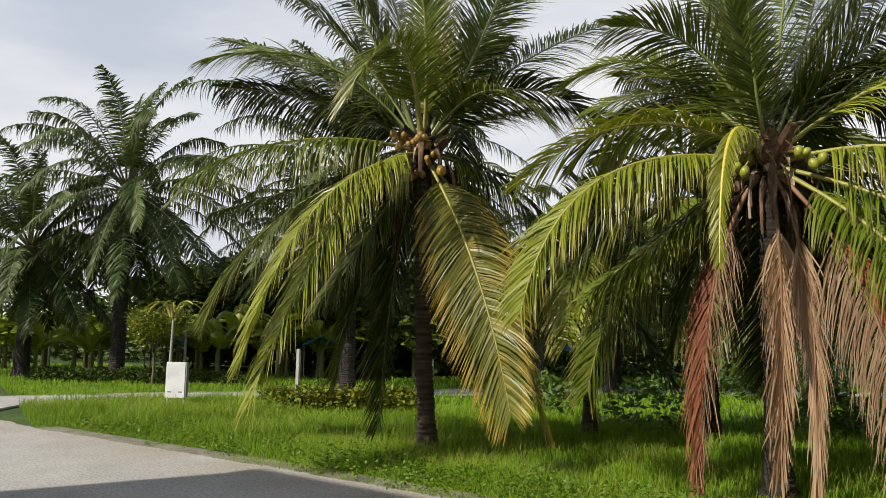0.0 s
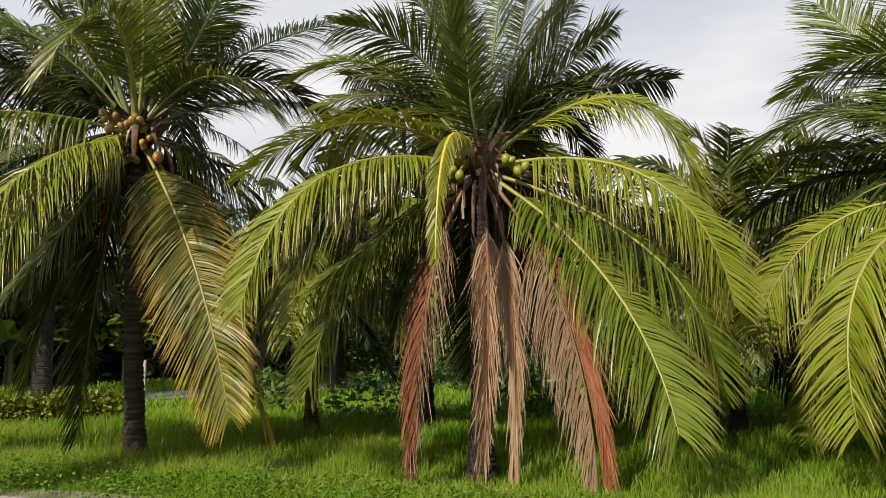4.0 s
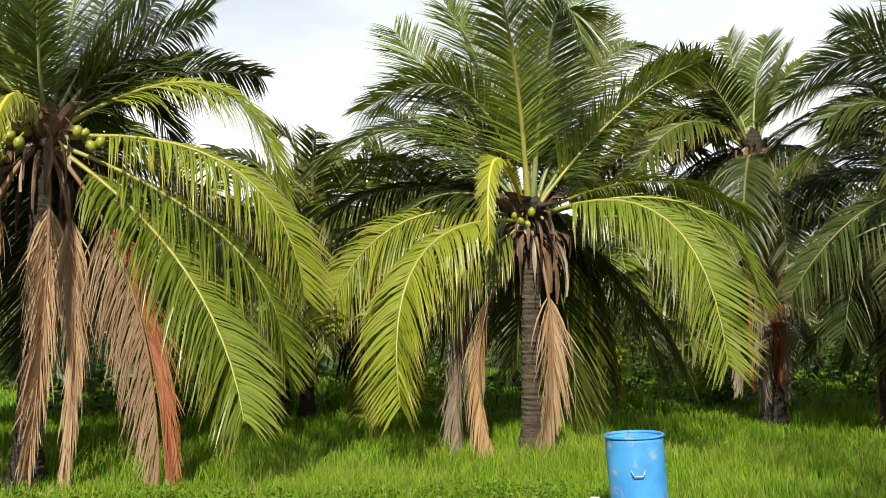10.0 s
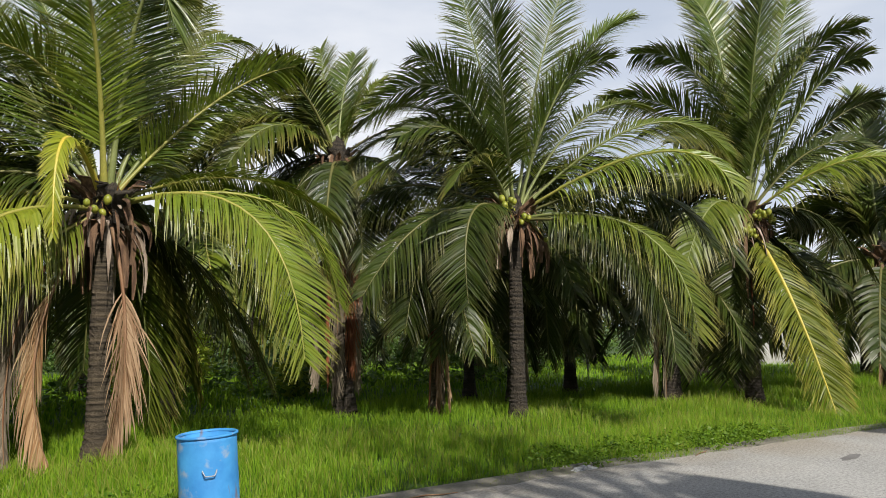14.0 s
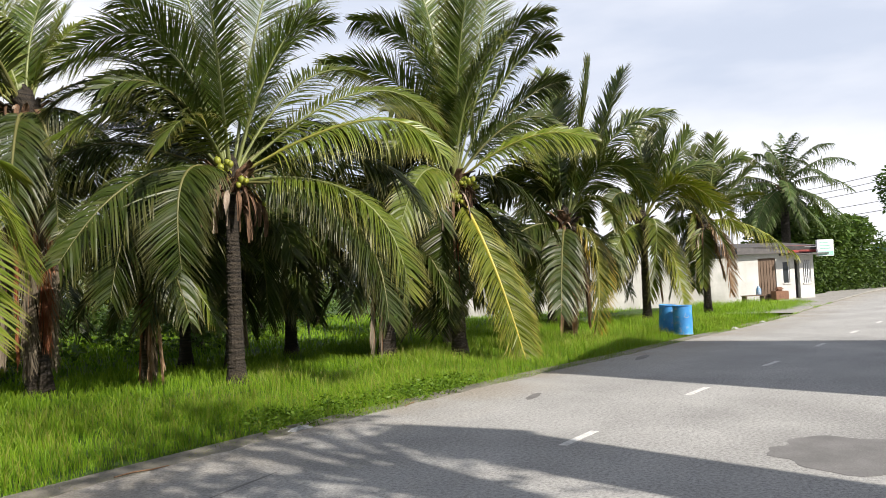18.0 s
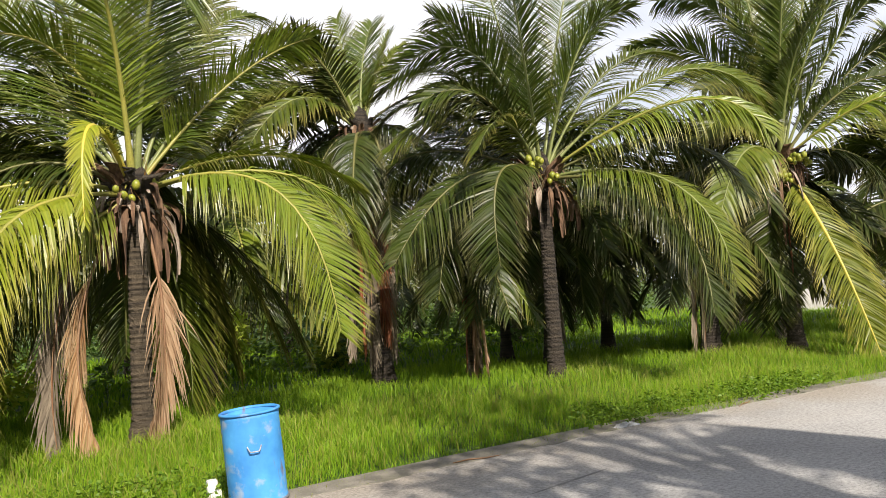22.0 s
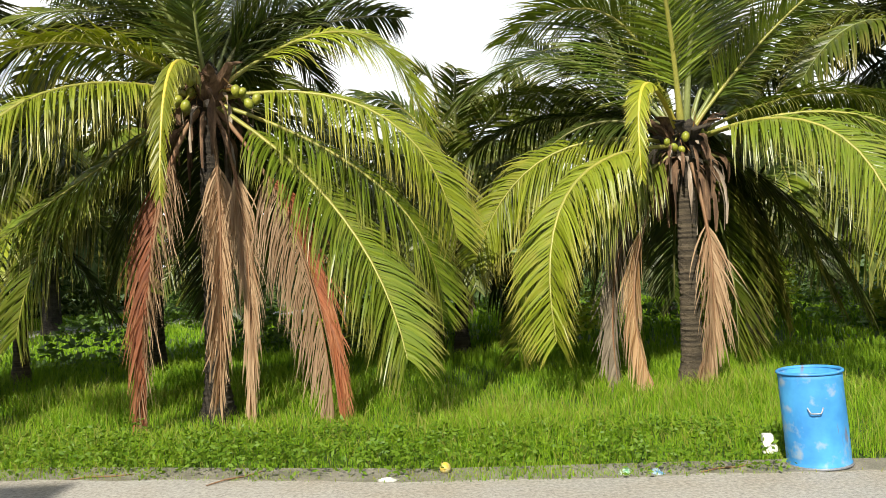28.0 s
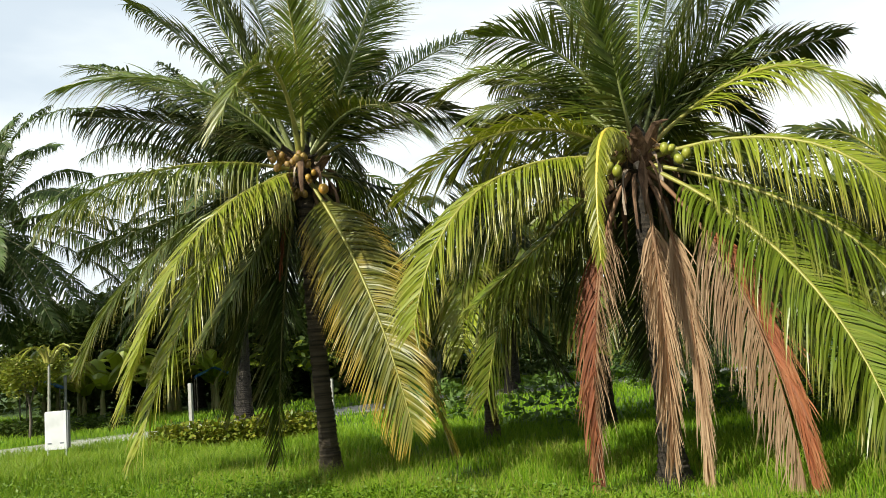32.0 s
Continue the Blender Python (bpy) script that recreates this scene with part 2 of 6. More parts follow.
def plain(name, c1, c2, rough=0.8, metal=0.0, scale=8.0, bump=0.3, distance=0.01, stretch=(1, 1, 1), lo=0.35, hi=0.65, fine=60.0):
    """Two tints by a coarse noise, dirt by a fine one, and relief."""
    m, n, l, b = material(name, rough, metal)
    c = mixed(n, l, noise_of(n, l, scale, 5, lo, hi, stretch=stretch), c1, c2)
    f = noise_of(n, l, fine, 3, 0.3, 0.7, stretch=stretch)
    dim = n.new("ShaderNodeMix")
    dim.data_type, dim.blend_type = "RGBA", "MULTIPLY"
    dim.inputs["Factor"].default_value = 0.35
    l.new(c, dim.inputs["A"])
    l.new(f, dim.inputs["B"])
    l.new(dim.outputs["Result"], b.inputs["Base Color"])
    bump_of(n, l, b, f, bump, distance)
    return m


MIDRIB = plain("midrib_yellow", (0.36, 0.33, 0.065), (0.28, 0.28, 0.06), 0.45, scale=3, bump=0.1)
STALK = plain("stalk_bright_yellow", (0.62, 0.48, 0.06), (0.5, 0.44, 0.08), 0.4, scale=3, bump=0.1)
MIDRIB_PALE = plain("midrib_pale_green", (0.24, 0.27, 0.09), (0.17, 0.20, 0.06), 0.45, scale=3, bump=0.1)
MIDRIB_DARK = plain("midrib_olive", (0.13, 0.13, 0.04), (0.18, 0.17, 0.055), 0.5, scale=3, bump=0.1)
MIDRIB_DEAD = plain("midrib_dry", (0.28, 0.17, 0.09), (0.22, 0.10, 0.045), 0.7, scale=3, bump=0.2)
TRUNK = plain("palm_bark", (0.055, 0.042, 0.028), (0.20, 0.155, 0.10), 0.9, scale=1.0, bump=0.8, distance=0.03, stretch=(0.7, 0.7, 15), lo=0.38, hi=0.62)
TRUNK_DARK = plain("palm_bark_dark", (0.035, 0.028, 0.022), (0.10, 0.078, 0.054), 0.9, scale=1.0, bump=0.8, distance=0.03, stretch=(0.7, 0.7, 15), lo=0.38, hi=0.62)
FIBRE = plain("palm_fibre", (0.09, 0.048, 0.026), (0.25, 0.145, 0.08), 0.85, scale=6, bump=0.6, stretch=(3, 3, 0.6))
HUSK = plain("dry_sheath", (0.30, 0.22, 0.16), (0.46, 0.38, 0.30), 0.75, scale=5, bump=0.5, stretch=(4, 4, 0.5))
FLOWER = plain("dry_flower_spray", (0.40, 0.22, 0.05), (0.26, 0.14, 0.05), 0.7, scale=9, bump=0.2)
NUT_GREEN = plain("coconut_green", (0.17, 0.22, 0.02), (0.33, 0.33, 0.04), 0.4, scale=6, bump=0.05)
NUT_ORANGE = plain("coconut_orange", (0.50, 0.20, 0.02), (0.44, 0.30, 0.05), 0.4, scale=6, bump=0.05)
NUT_BROWN = plain("coconut_ripe", (0.44, 0.30, 0.05), (0.26, 0.15, 0.05), 0.5, scale=6, bump=0.1)
BARK = plain("tree_bark", (0.10, 0.08, 0.06), (0.2, 0.17, 0.13), 0.9, scale=6, bump=0.6)

# ---- mesh helpers ----


def part(name, bm, mat, parent, label=""):
    """Link a bmesh as one mesh object under a thing or a part."""
    me = bpy.data.meshes.new(name)
    bm.to_mesh(me)
    bm.free()
    me.materials.append(mat)
    ob = new(name, me)
    ob.parent = parent
    if label:
        ob["label"] = label
    return ob


def raw(name, verts, faces, mat, parent=None, along=None, smooth=False):
    """Link a mesh given as an array of vertices and an array (or list) of faces."""
    me = bpy.data.meshes.new(name)
    if isinstance(faces, np.ndarray):
        k = faces.shape[1]
        me.vertices.add(len(verts))
        me.vertices.foreach_set("co", np.ascontiguousarray(verts, dtype=np.float32).ravel())
        me.loops.add(faces.size)
        me.loops.foreach_set("vertex_index", np.ascontiguousarray(faces, dtype=np.int32).ravel())
        me.polygons.add(len(faces))
        me.polygons.foreach_set("loop_start", np.arange(0, faces.size, k, dtype=np.int32))
        me.update(calc_edges=True)
    else:
        me.from_pydata([tuple(v) for v in verts], [], faces)
    if along is not None:
        at = me.attributes.new("along", "FLOAT", "POINT")
        at.data.foreach_set("value", np.ascontiguousarray(along, dtype=np.float32))
    me.materials.append(mat)
    me.polygons.foreach_set("use_smooth", np.full(len(me.polygons), smooth, dtype=bool))
    ob = new(name, me)
    if parent is not None:
        ob.parent = parent
    return ob


def thing(name, x, y, z=0.0, label="", category="", group="", kind="", rz=0.0):
    ob = new(name)
    ob.matrix_basis = pose(x, y, z, 0, 0, rz)
    ob.empty_display_size = 0.2
    return tagged(ob, label, category, group, kind)


def box(bm, x0, y0, z0, x1, y1, z1, bevel=0.0):
    r = bmesh.ops.create_cube(bm, size=1.0, matrix=Matrix.Translation(((x0 + x1) / 2, (y0 + y1) / 2, (z0 + z1) / 2)) @ Matrix.Diagonal((x1 - x0, y1 - y0, z1 - z0, 1)))
    if bevel:
        edges = list({e for v in r["verts"] for e in v.link_edges})
        bmesh.ops.bevel(bm, geom=edges, offset=bevel, segments=2, affect="EDGES")
    return bm


def boxed(*args, **kw):
    return box(bmesh.new(), *args, **kw)


def tube(path, radii, sides=8, flat=1.0):
    """Vertices and quads of a tube along a path of points."""
    path, radii = np.asarray(path, float), np.asarray(radii, float)
    t = np.gradient(path, axis=0)
    t /= np.linalg.norm(t, axis=1)[:, None] + 1e-9
    ref = np.array([0.0, 0.0, 1.0]) if abs(t[:, 2]).mean() < 0.8 else np.array([1.0, 0.0, 0.0])
    s = np.cross(t, ref)
    s /= np.linalg.norm(s, axis=1)[:, None] + 1e-9
    u = np.cross(s, t)
    ang = np.linspace(0, 2 * np.pi, sides, endpoint=False)
    ring = s[:, None, :] * np.cos(ang)[None, :, None] + u[:, None, :] * np.sin(ang)[None, :, None] * flat
    v = (path[:, None, :] + ring * radii[:, None, None]).reshape(-1, 3)
    k, n = np.arange(sides), len(path)
    f = [np.stack([i * sides + k, i * sides + (k + 1) % sides, (i + 1) * sides + (k + 1) % sides, (i + 1) * sides + k], 1) for i in range(n - 1)]
    return v, np.concatenate(f)


def revolve(profile, sides=24):
    """A surface turned round z from (radius, height) pairs."""
    p = np.array(profile, float)
    ang = np.linspace(0, 2 * np.pi, sides, endpoint=False)
    v = np.stack([p[:, 0, None] * np.cos(ang), p[:, 0, None] * np.sin(ang), np.repeat(p[:, 1, None], sides, 1)], 2).reshape(-1, 3)
    k = np.arange(sides)
    f = [np.stack([i * sides + k, i * sides + (k + 1) % sides, (i + 1) * sides + (k + 1) % sides, (i + 1) * sides + k], 1) for i in range(len(p) - 1)]
    return v, np.concatenate(f)


def bezier(p0, p1, p2, s):
    s = s[:, None]
    return (1 - s) ** 2 * p0 + 2 * s * (1 - s) * p1 + s ** 2 * p2


# ---- palms ----


def frond(parent, rng, azimuth, mid_out, mid_up, out, up, kind="g", pairs=125, leaflet=1.2, width=0.03, sag=0.9, start=0.13, origin=(0, 0, 0), spread=0.0, twist=None, lead=13.0, one=0, ragged=0.0, limp=False, slack=0.14, turn=0.0, neat=2.0):
    """One pinnate frond from the crown: its midrib passes (mid_out, mid_up) at azimuth and ends at (out, up), turned aside by turn degrees."""
    a = radians(azimuth + turn * 0.6)
    u, w, z = np.array([math.cos(a), math.sin(a), 0.0]), np.array([-math.sin(a), math.cos(a), 0.0]), np.array([0.0, 0.0, 1.0])
    um, ut = (np.array([math.cos(radians(q)), math.sin(radians(q)), 0.0]) for q in (azimuth, azimuth + turn))
    rise = math.atan2(mid_up, max(mid_out, 0.05))
    p0 = np.array(origin, float) + um * 0.11 + z * (0.2 * math.sin(rise) - 0.05)
    p2 = np.array(origin, float) + ut * out + z * up
    pm = np.array(origin, float) + um * mid_out + z * mid_up
    p1 = 2 * pm - 0.5 * (p0 + p2)
    length = np.linalg.norm(pm - p0) + np.linalg.norm(p2 - pm)
    leaflet = leaflet * min(1.0, max(0.3, length / 3.2)) ** 1.4 * (1.14 if kind == "u" else 1.0)
    n = max(14, int(pairs * min(1.25, length / 4.0)))
    s = start + (1 - start) * (np.arange(n) + rng.uniform(-0.25, 0.25, n) * 0.8) / (n - 1)
    s = np.clip(s, start, 1.0)
    pos = bezier(p0, p1, p2, s)
    wob = w * rng.uniform(-0.05, 0.05) * length
    pos = pos + wob[None, :] * (s ** 2)[:, None]
    tan = 2 * (1 - s)[:, None] * (p1 - p0) + 2 * s[:, None] * (p2 - p1)
    tan /= np.linalg.norm(tan, axis=1)[:, None] + 1e-9
    nor = np.cross(tan, w)
    nor /= np.linalg.norm(nor, axis=1)[:, None] + 1e-9
    # young, rising fronds are stiff and rolled on edge; old ones hang
    stiff = 0.3 if limp else min(1.0, max(0.75 if kind == "u" else 0.0, (rise + 0.05) / 0.65))
    sag = sag * (1 - 0.5 * stiff)
    if kind == "n":
        # a young frond still folded along its midrib
        leaflet, lead, width = leaflet * 0.42, lead + 32, width * 0.8
    elif not limp:
        lead = lead + 10 + 10 * stiff
    # hanging blades turn their upper face to the sun
    lit = -float(w @ np.array(toward_sun)) / math.cos(radians(SUN_ELEVATION))
    roll = (lit if stiff < 0.5 else rng.choice([-1.0, 1.0])) * rng.uniform(0.1 + 0.25 * stiff, 0.3 + 0.55 * stiff)
    # the blade turns on its midrib towards the tip, most of all where it hangs
    turned = lit * rng.uniform(0.4, 0.95) * (1 - stiff) + rng.uniform(-0.25, 0.25)
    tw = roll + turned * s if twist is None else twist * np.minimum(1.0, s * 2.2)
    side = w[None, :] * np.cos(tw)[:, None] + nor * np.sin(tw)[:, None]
    prof = leaflet * np.clip(np.sin(np.pi * (0.17 + 0.70 * s)), 0.05, 1) ** 0.8
    prof *= np.clip((1.06 - s) / 0.10, 0.8, 1)
    V, A = [], []
    level = slack + (1 - slack) * np.clip(np.hypot(tan[:, 0], tan[:, 1]), 0, 1)
    us = np.array([0.0, 0.22, 0.48, 0.75, 1.0])
    ws = np.array([0.5, 1.0, 0.9, 0.55, 0.0]) * width * 0.5
    droop_all = rng.uniform(0.75, 1.15) * sag
    both = (float(one),) if one else (-1.0, 1.0)
    for sg in both:
        L = prof * rng.uniform(0.88 - 0.4 * ragged, 1.06, n)
        f = np.radians(np.minimum(lead + (34 if kind in ("oil", "rust", "tan", "grey", "straw") else 24) * s ** 1.5, 74) + rng.normal(0, 2.0 + 10 * ragged, n))
        d = side * (sg * np.cos(f))[:, None] + tan * np.sin(f)[:, None] + nor * rng.normal(0.16 + spread, 0.045 * neat, n)[:, None]
        d /= np.linalg.norm(d, axis=1)[:, None]
        wave = 1 + 0.14 * np.sin(s * rng.uniform(7, 12) + rng.uniform(0, 6)) + 0.07 * np.sin(s * rng.uniform(20, 34) + rng.uniform(0, 6))
        g = np.clip(droop_all * level * wave * rng.normal(1.0, 0.07 * neat + 0.25 * ragged, n), 0.05, 1.6)
        lat = rng.normal(0, 0.03, n)
        wv = tan - (tan * d).sum(1)[:, None] * d
        wv /= np.linalg.norm(wv, axis=1)[:, None] + 1e-9
        tilt = rng.normal(0.2 * sg, 0.32, n)
        wv = wv * np.cos(tilt)[:, None] + np.cross(d, wv) * np.sin(tilt)[:, None]
        rows = []
        for uu, ww in zip(us, ws):
            shrink = uu * (1 - 0.58 * g * uu)
            c = pos + d * (L * shrink)[:, None] - z * (L * g * 0.95 * uu ** 1.7)[:, None] + tan * (L * lat * uu ** 2)[:, None]
            rows.append(c)
            if ww:
                V.append(c - wv * ww)
                V.append(c + wv * ww)
            else:
                V.append(c)
        A.append(np.repeat(np.array([0, 0, .22, .22, .48, .48, .75, .75, 1.0])[:, None], n, 1))
    per = 9
    verts = np.concatenate([np.stack(V[i * per:(i + 1) * per], 1).reshape(-1, 3) for i in range(len(both))])
    along = np.concatenate([x.T.reshape(-1) for x in A])
    base = (np.arange(len(both) * n) * per)[:, None]
    tris = np.concatenate([base + np.array(q) for q in ((0, 2, 1), (1, 2, 3), (2, 4, 3), (3, 4, 5), (4, 6, 5), (5, 6, 7), (6, 8, 7))])
    ob = raw("frond", verts, tris, LEAF[kind], parent, along)
    st = np.linspace(0, 1, 14)
    path = bezier(p0, p1, p2, st) + wob[None, :] * (st ** 2)[:, None]
    v, q = tube(path, (0.058 if kind == "l" else 0.040) * (1 - st) ** 0.8 + 0.022 * np.exp(-st / 0.05) + 0.006, 6, 0.7)
    rib = STALK if kind == "n" else MIDRIB_DEAD if kind in ("rust", "tan", "grey", "straw") else MIDRIB_PALE if kind in ("u", "g") else MIDRIB_DARK if kind in ("d", "oil", "far") else STALK if kind == "l" else MIDRIB
    raw("midrib", v, q, rib, ob, smooth=True)
    return ob


def trunk(parent, rng, height, r0=0.15, r1=0.125, lean=(0, 0), mat=None, sides=14, ring=0.075):
    """A ringed trunk that flares at its foot, up to the crown."""
    rings = int(height / ring)
    h = np.linspace(-0.1, height, rings * 2 + 1)
    t = np.clip(h / height, 0, 1)
    r = r1 + (r0 - r1) * (1 - t) + 0.11 * np.exp(-np.clip(h, 0, 9) / 0.28)
    r = r * (1 + 0.07 * (np.arange(len(h)) % 2) + rng.normal(0, 0.012, len(h)))
    bend = np.sin(t * np.pi / 2)
    path = np.stack([lean[0] * bend, lean[1] * bend, h], 1)
    v, q = tube(path, r, sides)
    v[:, :2] += rng.normal(0, 0.006, (len(v), 2))
    return raw("trunk", v, q, mat or TRUNK, parent, smooth=False)


def strip(parent, rng, name, mat, start, azimuth, length, width, out=0.25, curl=0.6):
    """A hanging, twisted dry ribbon (an old leaf base or sheath)."""
    a = radians(azimuth)
    u = np.array([math.cos(a), math.sin(a), 0.0])
    w = np.array([-math.sin(a), math.cos(a), 0.0])
    t = np.linspace(0, 1, 7)
    c = np.array(start) + u[None, :] * (out * np.sin(np.pi * 0.6 * t))[:, None] + np.array([0, 0, 1.0])[None, :] * (0.10 * np.sin(np.pi * t * 1.2) - length * t ** 1.4)[:, None]
    tw = rng.uniform(-curl, curl) * np.pi * t
    wd = width * (0.4 + 0.8 * np.sin(np.pi * (0.15 + 0.75 * t)))
    wv = w[None, :] * np.cos(tw)[:, None] + u[None, :] * np.sin(tw)[:, None]
    mid = c + np.cross(wv, [0, 0, 1.0]) * (wd * 0.25)[:, None]
    v = np.concatenate([c - wv * wd[:, None] * 0.5, mid, c + wv * wd[:, None] * 0.5])
    i = np.arange(6)
    q = np.concatenate([np.stack([i, i + 1, i + 8, i + 7], 1), np.stack([i + 7, i + 8, i + 15, i + 14], 1)])
    return raw(name, v, q, mat, parent, smooth=True)


def nut(parent, rng, at, r, mat):
    v, q = revolve([(0.001, -1.2), (0.45, -1.08), (0.85, -0.55), (1.0, 0.0), (0.86, 0.6), (0.5, 1.0), (0.2, 1.15), (0.001, 1.2)], 10)
    v = v * r * np.array([1, 1, 1.05])
    ob = raw("coconut", v, q, mat, parent, smooth=True)
    ob.matrix_basis = pose(at[0], at[1], at[2], rng.uniform(-40, 40), rng.uniform(-40, 40), 0)
    return ob


def crown_dressing(parent, rng, top, sheaths=10, nuts=(), r=0.17, long=0.8):
    """The fibrous head of the trunk, stubs of old leaf bases, hanging sheaths, flower sprays and coconuts."""
    top = np.array(top)
    r = min(r, 0.16)
    v, q = revolve([(r * 0.85, -0.6), (r * 0.95, -0.4), (r * 1.35, -0.12), (r * 1.5, 0.1), (r * 1.35, 0.3), (r * 0.8, 0.5), (0.02, 0.62)], 16)
    v += rng.normal(0, 0.022, v.shape)
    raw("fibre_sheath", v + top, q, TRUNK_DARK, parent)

    def around(az, dist, up):
        return top + np.array([math.cos(radians(az)) * dist, math.sin(radians(az)) * dist, up])

    for i in range(max(5, sheaths * 2 // 3)):
        az, h, k = i * 137.5 + rng.uniform(-14, 14), rng.uniform(-0.35, 0.2), rng.uniform(0.6, 1.4)
        v, q = tube([around(az, r * 0.8, h), around(az, r + 0.10 * k, h + 0.09 * k), around(az, r + 0.24 * k, h + 0.06 * k), around(az, r + 0.30 * k, h - 0.02)], [0.05, 0.055, 0.045, 0.015], 6, 0.4)
        raw("leaf_base", v + rng.normal(0, 0.006, v.shape), q, rng.choice([FIBRE, TRUNK_DARK, HUSK]), parent)
    for i in range(sheaths):
        # torn fibre cloth that wraps the leaf bases
        az = i * 137.5 + rng.uniform(-20, 20)
        h, k = rng.uniform(-0.1, 0.2), rng.uniform(0.6, 1.3)
        v, q = tube([around(az, r * 1.0, h - 0.1), around(az + rng.uniform(-9, 9), r + 0.13 * k, h + 0.10 * k), around(az + rng.uniform(-14, 14), r + 0.27 * k, h + 0.24 * k), around(az, r + 0.38 * k, h + 0.26 * k)], [0.09, 0.10 * k, 0.07 * k, 0.01], 6, 0.35)
        raw("fibre_cloth", v + rng.normal(0, 0.012, v.shape), q, rng.choice([FIBRE, FIBRE, TRUNK_DARK]), parent)
    for i in range(int(sheaths * 2.2)):
        az = i * 137.5 + rng.uniform(-14, 14)
        start = around(az, r * 1.2, rng.uniform(-0.45, 0.25))
        strip(parent, rng, "dry_sheath", rng.choice([FIBRE, FIBRE, FIBRE, FIBRE, HUSK]), start, az, rng.uniform(0.25, 1.0) ** 1.2 * long * 1.1, rng.uniform(0.04, 0.12), rng.uniform(0.15, 0.5), 1.8)
    for az, dist, up, mat, count in nuts:
        dist, up = dist * 0.85, up * 0.8
        stalk = [around(az, dist * k, up * k + 0.16 * math.sin(math.pi * k)) for k in (0.1, 0.4, 0.7, 1.0)]
        v, q = tube(stalk, [0.028, 0.022, 0.018, 0.01], 5)
        raw("fruit_stalk", v, q, MIDRIB, parent, smooth=True)
        vs, qs = [], []
        for j in range(9):
            e = stalk[2] + rng.normal(0, 0.17, 3) + np.array([0, 0, -0.05])
            v, q = tube([stalk[1], (stalk[2] + e) / 2 + rng.normal(0, 0.03, 3), e], [0.006, 0.005, 0.004], 3)
            qs.append(q + sum(len(x) for x in vs))
            vs.append(v)
        raw("flower_spray", np.concatenate(vs), np.concatenate(qs), FLOWER, parent)
        for j in range(int(count * 1.5)):
            nut(parent, rng, stalk[-1] + rng.normal(0, 0.085, 3), rng.uniform(0.048, 0.072), mat)


def palm(x, y, crown, fronds, seed, label, hanging=(), nuts=(), name="coconut_palm", lean=(0, 0), pairs=146, leaflet=1.2, width=0.0275, bark=None, r0=0.15, sheaths=10, group="coconut palms in the grove", long=0.8, sag=0.78, inner=8, upright=0, limp=False, ragged=0.0):
    """A coconut palm: fronds are (azimuth, mid_out, mid_up, turn, out, up, kind) from the crown; the turn may be left out."""
    rng = np.random.default_rng(seed)
    top = thing(name, x, y, 0, label, "palm tree", group)
    c = (lean[0], lean[1], crown)
    trunk(top, rng, crown - 0.2, r0, r0 * 0.85, lean, bark)
    crown_dressing(top, rng, (lean[0], lean[1], crown - 0.15), sheaths, nuts, r0, long)
    for az, mo, mu, *tn, o, u, k in fronds:
        frond(top, rng, az, mo, mu, o, u, k, pairs, leaflet, width, sag, origin=c, limp=limp, ragged=ragged, turn=tn[0] if tn else 0.0)
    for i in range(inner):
        # younger and shaded fronds on the far side of the crown, half in the shade-darkened green
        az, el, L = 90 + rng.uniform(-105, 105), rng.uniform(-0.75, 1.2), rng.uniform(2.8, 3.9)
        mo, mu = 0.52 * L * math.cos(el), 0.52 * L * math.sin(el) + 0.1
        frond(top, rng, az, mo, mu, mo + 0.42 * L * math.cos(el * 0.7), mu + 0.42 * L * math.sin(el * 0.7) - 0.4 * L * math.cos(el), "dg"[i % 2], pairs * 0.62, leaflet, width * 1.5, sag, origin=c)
    for i in range(upright):
        # the upright heart of the crown
        az, el, L = i * 137.5 + rng.uniform(-20, 20), rng.uniform(0.85, 1.42), rng.uniform(3.4, 4.6)
        mo, mu = 0.52 * L * math.cos(el), 0.52 * L * math.sin(el) + 0.1
        frond(top, rng, az, mo, mu, mo + 0.42 * L * math.cos(el * 0.6), mu + 0.42 * L * math.sin(el * 0.6) - 0.2 * L * math.cos(el), "u", pairs, leaflet, width, sag, origin=c)
    for az, mo, mu, *tn, o, u, k in hanging:
        kinds = k.split("/")
        u = max(u, 0.04 - crown)
        for q, kind in enumerate(kinds):
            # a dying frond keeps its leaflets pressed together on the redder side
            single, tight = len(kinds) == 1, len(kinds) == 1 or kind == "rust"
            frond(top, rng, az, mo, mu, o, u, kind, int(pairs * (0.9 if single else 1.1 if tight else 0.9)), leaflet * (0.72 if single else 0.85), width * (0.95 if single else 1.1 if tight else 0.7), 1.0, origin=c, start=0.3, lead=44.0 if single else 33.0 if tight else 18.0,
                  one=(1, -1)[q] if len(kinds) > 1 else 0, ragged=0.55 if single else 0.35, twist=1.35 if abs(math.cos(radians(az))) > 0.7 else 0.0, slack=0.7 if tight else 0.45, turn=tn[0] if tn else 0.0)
    return top


